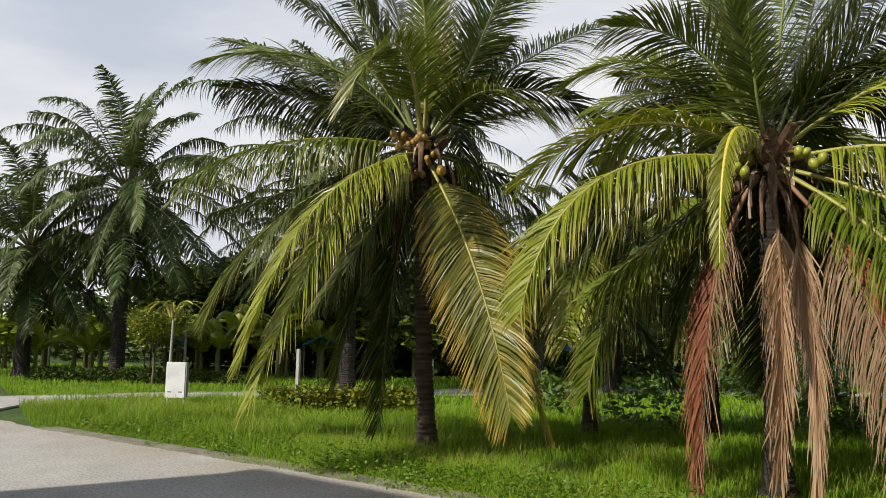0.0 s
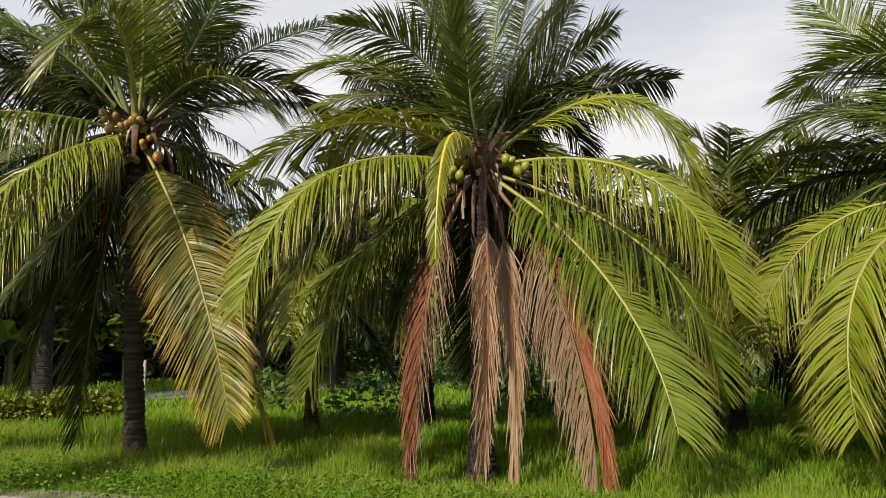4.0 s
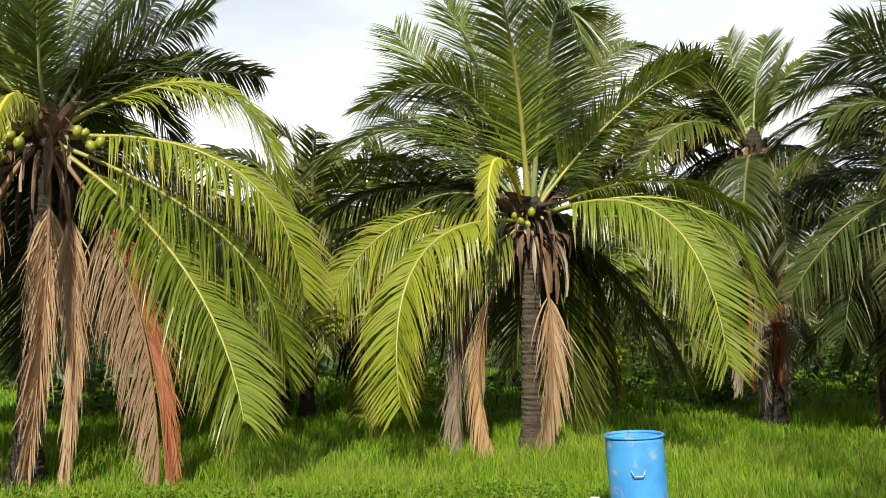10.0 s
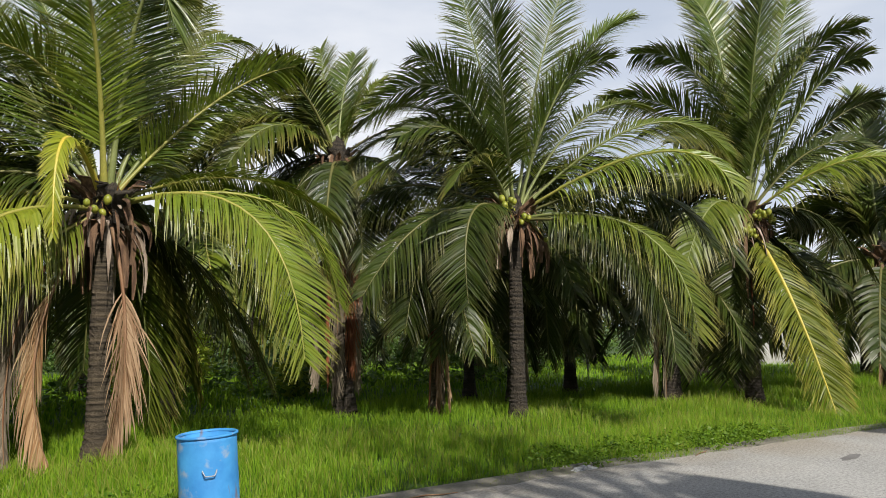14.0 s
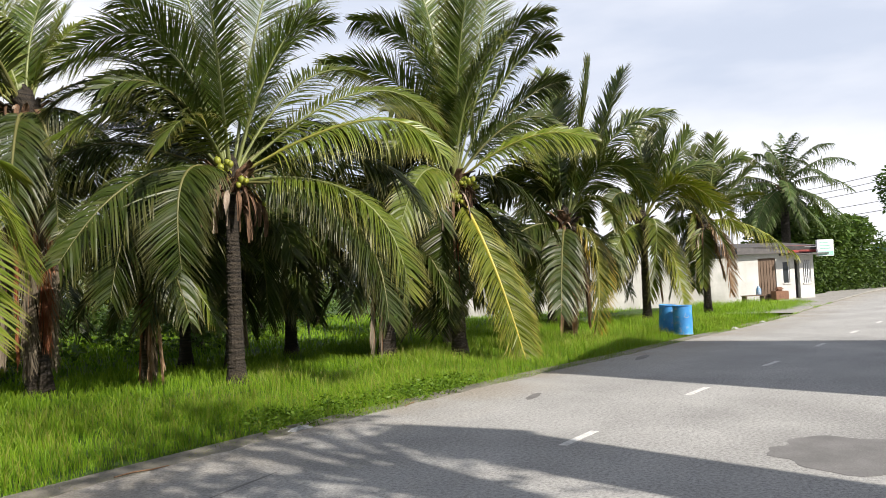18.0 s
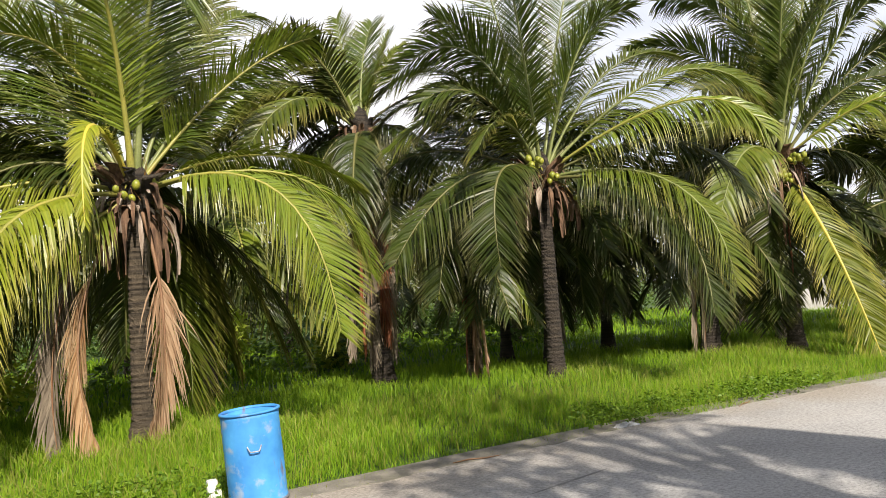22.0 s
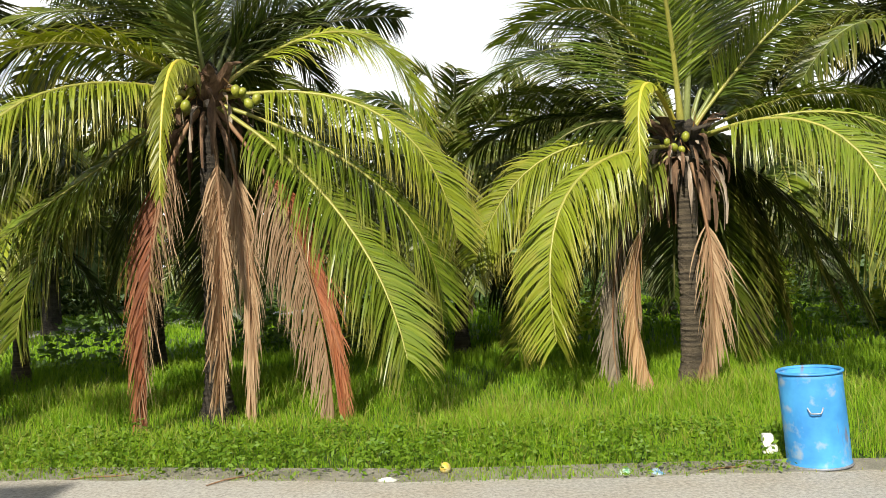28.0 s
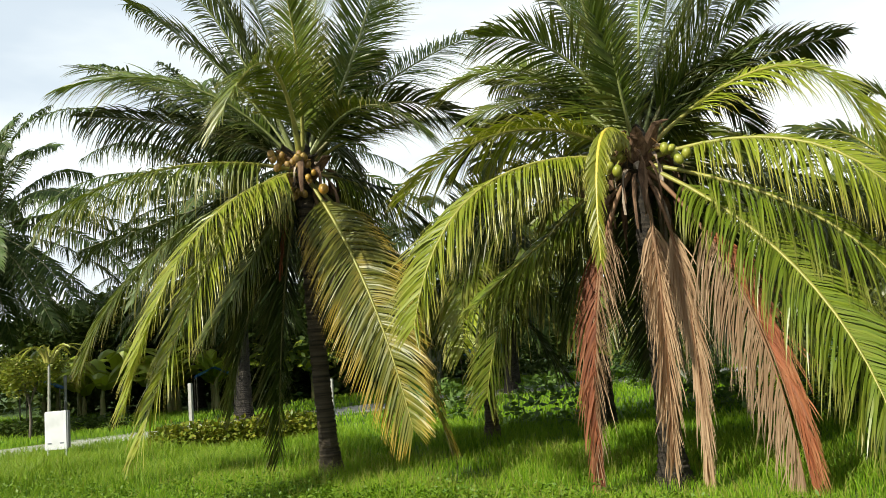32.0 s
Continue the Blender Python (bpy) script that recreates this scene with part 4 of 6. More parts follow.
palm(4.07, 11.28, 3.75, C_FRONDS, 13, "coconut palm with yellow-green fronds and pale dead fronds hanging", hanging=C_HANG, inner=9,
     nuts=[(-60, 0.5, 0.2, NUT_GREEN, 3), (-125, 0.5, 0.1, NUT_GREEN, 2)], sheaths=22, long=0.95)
palm(11.78, 10.08, 4.15, D_FRONDS, 14, "coconut palm with slim ringed trunk and green nuts", inner=9,
     nuts=[(-160, 0.55, 0.3, NUT_GREEN, 6), (-110, 0.5, 0.0, NUT_GREEN, 3), (-60, 0.7, -0.4, NUT_GREEN, 1)], sheaths=18, bark=TRUNK_DARK)
palm(17.52, 7.85, 4.38, F_FRONDS, 15, "tall coconut palm with a yellow frond drooping to the road", r0=0.16, inner=9, width=0.034,
     hanging=[(150, 0.3, -1.3, 0.45, -2.7, "grey"), (-150, 0.35, -1.2, 0.5, -2.4, "rust")],
     nuts=[(-110, 0.55, 0.25, NUT_GREEN, 6), (-75, 0.6, 0.1, NUT_GREEN, 5), (-140, 0.6, -0.3, NUT_GREEN, 5)], sheaths=24, long=1.25, bark=TRUNK_DARK)

# ---- more coconut palms ----
rng = np.random.default_rng(5)


def plain_palm(x, y, crown, seed, count=24, length=3.6, kinds="ggggdy", label="", hang=(), nuts=(), low=-0.95, **kw):
    r = np.random.default_rng(seed)
    kw = {"pairs": 76, "width": 0.05, **kw}
    return palm(x, y, crown, wild_fronds(r, count, length, kinds, low), seed, label, hang, nuts, inner=0, **kw)


E_SKIRT = [(az, 0.3, -2.2, 0.42, -min(5.4, 4.2 + q), k) for az, q, k in ((-60, 0.5, "grey"), (-110, 0.9, "grey"), (-150, 0.6, "rust"), (-20, 0.8, "grey"), (-85, 0.4, "rust"), (150, 0.7, "grey"), (40, 0.7, "grey"))]
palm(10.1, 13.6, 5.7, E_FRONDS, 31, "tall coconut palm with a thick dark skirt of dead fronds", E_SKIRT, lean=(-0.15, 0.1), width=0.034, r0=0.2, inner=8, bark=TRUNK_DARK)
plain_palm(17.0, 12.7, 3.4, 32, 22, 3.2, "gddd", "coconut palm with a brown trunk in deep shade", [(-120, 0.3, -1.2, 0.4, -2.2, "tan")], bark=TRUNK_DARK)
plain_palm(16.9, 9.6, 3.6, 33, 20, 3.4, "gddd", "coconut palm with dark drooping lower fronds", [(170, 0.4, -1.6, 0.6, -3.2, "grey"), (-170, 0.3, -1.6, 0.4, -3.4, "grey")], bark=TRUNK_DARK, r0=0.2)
palm(22.4, 6.4, 3.6, G_FRONDS, 34, "coconut palm with pale dry sheaths and dead hanging fronds", [(170, 0.2, -1.5, 0.3, -3.3, "tan"), (-95, 0.5, -1.5, 0.6, -3.0, "tan"), (-120, 0.2, -1.6, 0.25, -3.2, "tan")],
     [(-80, 0.45, 0.1, NUT_GREEN, 6), (-40, 0.5, -0.1, NUT_GREEN, 3)], sheaths=18, long=1.5, inner=8, upright=2, width=0.045, pairs=110)
palm(29.4, 5.4, 3.9, H_FRONDS, 35, "coconut palm with broad arching fronds by the white wall", [(-80, 0.4, -1.4, 0.55, -2.9, "tan")], bark=TRUNK_DARK, inner=7, upright=2, width=0.05, pairs=100)
palm(33.8, 3.7, 4.0, I_FRONDS, 36, "coconut palm with a dark trunk by the white wall", [(-60, 0.5, -1.2, 0.8, -2.4, "tan")], bark=TRUNK_DARK, inner=7, upright=2, width=0.05, pairs=100)
plain_palm(-7.4, 14.3, 3.5, 37, 18, 3.2, "ggddy", "young coconut palm with a slim trunk behind the front row", r0=0.12, sheaths=5)
# a clump of dead fronds hanging beside the slim palm
plain_palm(11.3, 12.0, 2.7, 38, 12, 2.4, "ddg", "short coconut palm wrapped in brown dead fronds", [(-100, 0.15, -1.1, 0.22, -2.5, "tan"), (-50, 0.2, -1.1, 0.3, -2.45, "tan"), (-150, 0.2, -1.1, 0.3, -2.4, "rust"), (-80, 0.1, -1.2, 0.12, -2.55, "grey")], r0=0.1, sheaths=5)

# palms between the front row and the white wall, shade put into their leaf colour
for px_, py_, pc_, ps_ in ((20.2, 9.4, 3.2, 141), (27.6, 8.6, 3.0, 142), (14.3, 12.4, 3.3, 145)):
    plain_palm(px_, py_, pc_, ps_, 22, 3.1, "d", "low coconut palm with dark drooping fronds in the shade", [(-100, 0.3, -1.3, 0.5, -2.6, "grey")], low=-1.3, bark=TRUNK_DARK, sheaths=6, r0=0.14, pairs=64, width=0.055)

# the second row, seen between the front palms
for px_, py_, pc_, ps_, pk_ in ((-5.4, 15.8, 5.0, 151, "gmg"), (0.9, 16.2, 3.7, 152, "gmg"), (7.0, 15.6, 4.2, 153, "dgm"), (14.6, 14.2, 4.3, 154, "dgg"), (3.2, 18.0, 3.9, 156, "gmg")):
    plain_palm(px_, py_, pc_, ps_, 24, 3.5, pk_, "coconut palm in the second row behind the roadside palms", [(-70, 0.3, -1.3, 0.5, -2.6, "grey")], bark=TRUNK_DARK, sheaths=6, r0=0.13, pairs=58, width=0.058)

# the grove behind: four palms, repeated, mostly in the shade-darkened green
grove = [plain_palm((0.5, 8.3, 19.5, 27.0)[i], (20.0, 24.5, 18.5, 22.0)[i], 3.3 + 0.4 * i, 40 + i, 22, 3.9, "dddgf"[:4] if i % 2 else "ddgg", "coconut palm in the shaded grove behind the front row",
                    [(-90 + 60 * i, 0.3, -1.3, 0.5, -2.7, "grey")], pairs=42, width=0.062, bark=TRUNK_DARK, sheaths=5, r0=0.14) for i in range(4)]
k = 0
for gy_, xs in ((21.5, (-3.0, 15.5, 24.5, 31.0)), (27.5, (-6.0, 1.0, 14.5, 20.0, 27.5, 34.0)), (33.5, (-9.0, -2.5, 4.0, 11.0, 17.5, 24.0, 31.0, 38.0)),
                (14.0, (27.0,))):
    for gx_ in xs:
        s = rng.uniform(0.85, 1.2)
        copy_thing(grove[k % 4], pose(gx_ + rng.uniform(-1, 1), gy_ + rng.uniform(-1.2, 1.2), 0, 0, 0, rng.uniform(0, 360)) @ Matrix.Scale(s, 4))
        k += 1

# oil palms at the corner and by the road's end
OIL_SKIN = plain("oil_palm_bark", (0.035, 0.03, 0.026), (0.09, 0.075, 0.06), 0.95, scale=7, bump=1.0, distance=0.04)


def oil_palm(x, y, crown, seed, length, label, count=50):
    r = np.random.default_rng(seed)
    f = wild_fronds(r, count, length, ["oil"], -1.15, 1.45, 0.65)
    return palm(x, y, crown, f, seed, label, name="oil_palm", pairs=60, leaflet=1.08, width=0.068, bark=OIL_SKIN, r0=0.3, sheaths=6, group="oil palms", inner=0, sag=0.9, limp=True, ragged=0.4)


oil_palm(-30.8, 17.2, 8.1, 51, 6.8, "tall oil palm with feathery grey-green crown and dark trunk")
oil_palm(-20.0, 20.0, 8.0, 52, 7.4, "tall oil palm with drooping fronds and scaly trunk")
oil_palm(-35.0, 15.2, 5.6, 53, 5.8, "oil palm with dark drooping crown beside banana plants")
oil_palm(-30.0, 27.0, 6.6, 54, 5.6, "oil palm in deep shade at the back of the lawn")
oil_palm(-13.0, 27.5, 5.0, 55, 4.6, "oil palm with a thick scaly trunk near the lane")
oil_palm(-24.5, 33.0, 6.0, 56, 4.6, "oil palm in deep shade at the back of the lawn")
oil_palm(56.0, 1.0, 7.3, 57, 4.8, "tall oil palm rising behind the white house", 34)

# ---- grass ----


def blades(name, x, y, z, height, width, mat, label, lean=0.5, seed=1):
    """Grass as real bent blades, one object."""
    r = np.random.default_rng(seed)
    m = len(x)
    az = r.uniform(0, 2 * np.pi, m)
    d = np.stack([np.cos(az), np.sin(az), np.zeros(m)], 1)
    fa = r.uniform(-0.9, 0.9, m)
    wv = np.stack([np.cos(fa), np.sin(fa), np.zeros(m)], 1) * (width * r.uniform(0.6, 1.2, m))[:, None] * 0.5
    ln_ = lean * r.uniform(0.2, 1.3, m)
    b0 = np.stack([x, y, z], 1)
    h = height * r.uniform(0.55, 1.2, m)
    p1 = b0 + d * (h * ln_ * 0.3)[:, None] + np.array([0, 0, 1.0]) * (h * 0.6)[:, None]
    p2 = b0 + d * (h * ln_)[:, None] + np.array([0, 0, 1.0]) * (h * (1 - 0.25 * ln_))[:, None]
    v = np.stack([b0 - wv, b0 + wv, p1 - wv * 0.8, p1 + wv * 0.8, p2], 1).reshape(-1, 3)
    base = (np.arange(m) * 5)[:, None]
    f = np.concatenate([base + np.array(q) for q in ((0, 1, 2), (1, 3, 2), (2, 3, 4))])
    al = np.tile(np.array([0, 0, .6, .6, 1.0]), m)
    ob = raw(name, v, f, mat, None, al)
    return tagged(ob, label, "grass", kind="stuff")


def fnoise(x, y, sc, seed=0.0):
    return np.array([noise.noise((a * sc, b * sc, seed)) for a, b in zip(x, y)])


def lawn(name, x0, x1, d0, d1, count, h0, h1, width, seed, label, mat="grass"):
    """Blades between two distances from the road's edge, taller and thicker in drifts."""
    r = np.random.default_rng(seed)
    x = r.uniform(x0, x1, count)
    d = d0 + (d1 - d0) * r.uniform(0, 1, count) ** 1.15
    y = edge_y(x) + d
    tuft = fnoise(x, y, 0.55, 4.0)
    fine_ = fnoise(x, y, 2.2, 9.0)
    keep = r.uniform(0, 1, count) < 0.75 + 0.5 * tuft + 0.5 * fine_
    lane_d = np.min(np.hypot(x[:, None] - LANE[None, ::3, 0], y[:, None] - LANE[None, ::3, 1]), 1)
    keep &= (lane_d > 1.5)
    corner = (x < -17.0) & (y < 7.7 + (-17.0 - x) * 0.36)
    keep &= ~corner
    x, y, tuft, d = x[keep], y[keep], tuft[keep], d[keep]
    low = np.clip((d + 0.15) / 1.4, 0.35, 1)
    h = (h0 + (h1 - h0) * np.clip(0.5 + 0.9 * tuft, 0, 1)) * low
    return blades(name, x, y, np.full(len(x), -0.05), h, width, LEAF[mat], label, seed=seed)


lawn("grass", -23, 30, -0.12, 3.2, 175000, 0.14, 0.36, 0.009, 61, "lush bright green uncut grass along the road")
lawn("grass", -23, 30, 3.2, 9.0, 108000, 0.20, 0.40, 0.014, 62, "lush green grass between the palm trunks")
lawn("grass", -23, 42, 9.0, 30.0, 62000, 0.16, 0.34, 0.04, 63, "green grass in the shade of the grove")
lawn("grass", -22, -11.5, 0.3, 6.5, 30000, 0.28, 0.55, 0.013, 66, "tall feathery grass around the white sign")
lawn("grass", -46, -23.6, 3.0, 16.0, 40000, 0.15, 0.3, 0.03, 67, "green lawn under the oil palms")
lawn("grass", 24, 44, -0.1, 6.0, 34000, 0.2, 0.5, 0.018, 64, "tall rough grass before the white wall")
lawn("grass", -23, 30, -0.1, 4.5, 26000, 0.22, 0.5, 0.010, 65, "pale seeding grass stems on the verge", "grass_dry")


def leaf_cloud(name, centres, radii, count, size, mat, label, category, kind="", parent=None, seed=1, hollow=0.55, flat=0.5, droop=0.0):
    """Many small folded leaves filling soft lumps."""
    r = np.random.default_rng(seed)
    C, R = np.asarray(centres, float), np.asarray(radii, float)
    vol = R.prod(1) ** (2 / 3)
    pick = r.choice(len(C), count, p=vol / vol.sum())
    d = r.normal(size=(count, 3))
    d /= np.linalg.norm(d, axis=1)[:, None]
    rad = hollow + (1.06 - hollow) * r.uniform(0, 1, count) ** 0.6
    p = C[pick] + d * R[pick] * rad[:, None]
    p[:, 2] = np.maximum(p[:, 2], 0.03)
    a = r.normal(size=(count, 3)) + d * 0.6
    a[:, 2] = a[:, 2] * flat - droop
    a /= np.linalg.norm(a, axis=1)[:, None]
    w = np.cross(a, r.normal(size=(count, 3)))
    w /= np.linalg.norm(w, axis=1)[:, None]
    s = size * r.uniform(0.6, 1.35, count)[:, None]
    v = np.stack([p, p + a * s * 0.5 + w * s * 0.24, p + a * s, p + a * s * 0.5 - w * s * 0.24], 1).reshape(-1, 3)
    base = (np.arange(count) * 4)[:, None]
    f = np.concatenate([base + np.array((0, 1, 2)), base + np.array((0, 2, 3))])
    ob = raw(name, v, f, LEAF[mat], parent, np.tile(np.array([0, .5, 1.0, .5]), count))
    if label or category:
        tagged(ob, label, category, kind=kind)
    return ob


# broad-leaved weeds in the verge
r = np.random.default_rng(71)
wx = np.concatenate([r.uniform(-9, 3.5, 420), r.uniform(8, 13, 120), r.uniform(-16, -9, 90)])
wd = np.concatenate([r.uniform(-0.06, 1.7, 420), r.uniform(-0.05, 0.8, 120), r.uniform(0.0, 2.0, 90)])
wc = np.stack([wx, edge_y(wx) + wd, r.uniform(0.06, 0.18, len(wx))], 1)
leaf_cloud("verge_weeds", wc, np.stack([r.uniform(0.1, 0.28, len(wx)), r.uniform(0.1, 0.28, len(wx)), r.uniform(0.06, 0.12, len(wx))], 1), 15000, 0.06, "weed", "low broad-leaved weeds spreading along the road edge", "weeds", "stuff", seed=72, hollow=0.1)

# far woods close the view, their shade put into the leaf colour
r = np.random.default_rng(73)
fx = np.concatenate([r.uniform(-70, 75, 170), r.uniform(-75, -46, 60)])
fy = np.concatenate([r.uniform(47, 58, 170), r.uniform(2, 50, 60)])
fx, fy = np.concatenate([fx, r.uniform(-44, -16, 70)]), np.concatenate([fy, r.uniform(28, 44, 70)])
fz = r.uniform(0.8, 4.6, len(fx))
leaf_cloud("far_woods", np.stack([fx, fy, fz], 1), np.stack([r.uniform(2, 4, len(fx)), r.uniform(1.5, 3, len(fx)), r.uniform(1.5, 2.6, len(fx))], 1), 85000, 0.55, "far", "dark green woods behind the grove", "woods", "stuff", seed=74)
r = np.random.default_rng(77)
dx, dy = r.uniform(-42, -22, 26), r.uniform(0, 1, 26)
dy = 22 + (dx + 42) * 0.45 + dy * 5
# thicket added as the dark under the oil palms, shade in its leaf colour
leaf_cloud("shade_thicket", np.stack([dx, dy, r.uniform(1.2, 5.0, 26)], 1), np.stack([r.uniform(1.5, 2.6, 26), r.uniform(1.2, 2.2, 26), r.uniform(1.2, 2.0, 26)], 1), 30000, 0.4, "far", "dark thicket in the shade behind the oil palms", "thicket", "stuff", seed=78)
r = np.random.default_rng(75)
ux = r.uniform(-12, 42, 150)
uy = r.uniform(17, 44, 150)
leaf_cloud("undergrowth", np.stack([ux, uy, r.uniform(0.2, 0.7, 150)], 1), np.stack([r.uniform(0.5, 1.4, 150), r.uniform(0.5, 1.2, 150), r.uniform(0.3, 0.8, 150)], 1), 30000, 0.22, "tree", "low dark undergrowth between the back palms", "undergrowth", "stuff", seed=76)

# ---- steel drums, litter ----
blue, n, l, b = material("blue_drum_paint", 0.62)
base = mixed(n, l, noise_of(n, l, 3.0, 5), (0.03, 0.20, 0.50), (0.06, 0.31, 0.64))
base = mixed(n, l, noise_of(n, l, 7, 6, 0.56, 0.70), base, (0.24, 0.33, 0.45))
base = mixed(n, l, noise_of(n, l, 6, 6, 0.66, 0.74, stretch=(1, 1, 0.25)), base, (0.16, 0.09, 0.05))
l.new(base, b.inputs["Base Color"])
bump_of(n, l, b, noise_of(n, l, 5, 3), 0.25, 0.01)
RUST = plain("rusty_steel", (0.20, 0.22, 0.27), (0.30, 0.32, 0.36), 0.55, 0.3, scale=14)
HANDLE = plain("grey_rod", (0.42, 0.46, 0.52), (0.30, 0.32, 0.36), 0.5, 0.4, scale=20)


def steel_drum(x, y, rz, label, tilt=(0.0, 0.0)):
    top = thing("steel_drum", x, y, 0.0, label, "drum", "blue steel drums")
    top.matrix_basis = pose(x, y, 0.0, tilt[0], tilt[1], rz)
    r = 0.286
    outer = [(r * 0.97, 0.0), (r, 0.012), (r, 0.03), (r - 0.006, 0.04)] + [(r - 0.006 + 0.0012 * (i % 2), 0.08 + 0.79 * i / 16) for i in range(17)]
    inner = [(r - 0.014, 0.87), (r - 0.014, 0.03), (0.001, 0.025)]
    v, q = revolve(outer + inner, 40)
    v[:, :2] *= (1 + 0.006 * np.sin(v[:, 2:3] * 7 + 3 * np.arctan2(v[:, 1:2], v[:, 0:1])))
    raw("body", v, q, blue, top, smooth=True)
    v, q = revolve([(r - 0.018, 0.862), (r - 0.018, 0.878), (r - 0.004, 0.886), (r + 0.009, 0.878), (r + 0.009, 0.862), (r - 0.018, 0.862)], 40)
    raw("rim", v, q, blue, top, smooth=True)
    v, q = revolve([(r - 0.01, 0.0), (r + 0.01, 0.004), (r + 0.01, 0.02), (r - 0.008, 0.026)], 40)
    raw("bottom_hoop", v, q, RUST, top, smooth=True)
    pts = []
    for k in np.linspace(0, 1, 11):
        a_ = (k - 0.5) * 0.44
        sagz = 0.575 - 0.05 * min(1.0, math.sin(math.pi * k) * 1.7)
        rr = r + 0.012 + 0.02 * min(1.0, math.sin(math.pi * k) * 2)
        pts.append((rr * math.sin(a_), -rr * math.cos(a_), sagz))
    v, q = tube(pts, [0.007] * 11, 6)
    raw("handle", v, q, HANDLE, top, smooth=True)
    return top


steel_drum(3.64, 6.98, -24, "scuffed blue steel drum with wire handle leaning at the road edge", (0.0, -3.2))
steel_drum(23.85, 3.3, -60, "blue steel drum standing in grass at the road edge")
steel_drum(24.45, 3.85, 20, "dark blue steel drum behind another drum", (3, -2))

FOAM = plain("white_foam", (0.78, 0.78, 0.76), (0.66, 0.66, 0.64), 0.85, scale=20, bump=0.3)
box_t = thing("foam_block", 3.36, 7.42, 0.0, "broken white foam packing block in the grass", "litter", rz=-15)
part("block", boxed(-0.05, -0.05, 0.0, 0.05, 0.05, 0.19, bevel=0.008), FOAM, box_t)
part("corner_piece", boxed(0.052, -0.05, 0.0, 0.085, 0.04, 0.085, bevel=0.008), FOAM, box_t)

PLASTIC, n, l, b = material("clear_plastic", 0.25)
l.new(mixed(n, l, noise_of(n, l, 14, 4), (0.55, 0.57, 0.58), (0.75, 0.76, 0.76)), b.inputs["Base Color"])
b.inputs["Alpha"].default_value = 0.42


def crumpled(name, x, y, sx, sy, h, mat, label, seed):
    """A crumpled bag or wrapper lying on the ground."""
    r = np.random.default_rng(seed)
    g = np.linspace(-1, 1, 15)
    X, Y = np.meshgrid(g, g)
    Z = np.clip(1 - (X ** 2 + Y ** 2) ** 1.2, 0, 1) * h * (0.6 + 0.8 * r.uniform(0, 1, X.shape)) + 0.006
    v = np.stack([X * sx * (1 + 0.12 * r.normal(size=X.shape)), Y * sy * (1 + 0.12 * r.normal(size=X.shape)), Z], 2).reshape(-1, 3)
    i, j = np.meshgrid(np.arange(14), np.arange(14))
    k = (j * 15 + i).ravel()
    ob = raw(name, v, np.stack([k, k + 1, k + 16, k + 15], 1), mat)
    ob.matrix_basis = pose(x, y, 0.0, 0, 0, float(r.uniform(0, 360)))
    return tagged(ob, label, "litter", "litter on the road edge")


crumpled("plastic_bag", 8.4, 6.06, 0.2, 0.07, 0.05, PLASTIC, "crumpled clear plastic bag on the road edge", 81).rotation_euler[2] = -0.25
GREENPACK = plain("green_wrapper", (0.05, 0.35, 0.12), (0.6, 0.65, 0.6), 0.4, scale=14, bump=0.2)
BLUEPACK = plain("blue_wrapper", (0.05, 0.25, 0.5), (0.6, 0.65, 0.7), 0.4, scale=14, bump=0.2)
PAPER = plain("paper_scrap", (0.7, 0.7, 0.68), (0.55, 0.54, 0.5), 0.8, scale=14, bump=0.2)
crumpled("snack_wrapper", 1.8, 7.0, 0.09, 0.05, 0.03, GREENPACK, "small green and white wrapper on the road edge", 82)
crumpled("snack_wrapper", 2.07, 6.92, 0.07, 0.05, 0.03, BLUEPACK, "small blue and white wrapper on the road edge", 83)
crumpled("paper_scrap", -0.42, 7.12, 0.08, 0.05, 0.02, PAPER, "scrap of white paper on the road edge", 84)
crumpled("paper_scrap", 25.8, 2.0, 0.12, 0.08, 0.05, PAPER, "scrap of white paper on the verge", 85)
crumpled("paper_scrap", 28.8, 1.35, 0.12, 0.08, 0.05, PAPER, "scrap of white paper on the verge", 86)
YELLOW = plain("yellow_rind", (0.62, 0.44, 0.02), (0.55, 0.5, 0.3), 0.5, scale=12, bump=0.1)
v, q = revolve([(0.001, 0.0), (0.03, 0.006), (0.052, 0.03), (0.056, 0.055), (0.04, 0.09), (0.015, 0.104), (0.001, 0.105)], 16)
fruit = raw("yellow_fruit", v, q, YELLOW, smooth=True)
fruit.matrix_basis = pose(0.13, 7.28, 0.0, 0, 0, 0)
tagged(fruit, "small yellow fruit lying at the road edge", "fruit")
r = np.random.default_rng(87)
for tx, ty, ang in ((-3.3, 7.72, 5), (2.75, 6.93, 15), (6.0, 6.35, -20), (10.6, 5.55, 10), (-1.9, 7.42, 40)):
    pts = [(-0.3, 0, 0.012), (-0.1, 0.02, 0.02), (0.1, -0.01, 0.016), (0.3, 0.03, 0.012)]
    v, q = tube(pts, [0.006, 0.009, 0.008, 0.004], 5)
    tw = raw("dry_twig", v, q, MIDRIB_DEAD, smooth=True)
    tw.matrix_basis = pose(tx, ty, 0.0, 0, 0, ang)
    tagged(tw, "dry straw-coloured palm twig on the road edge", "twig", "dry twigs")
# stains and sand on the road
STAIN = plain("damp_patch", (0.17, 0.163, 0.155), (0.24, 0.23, 0.22), 0.7, scale=2, bump=0.1)


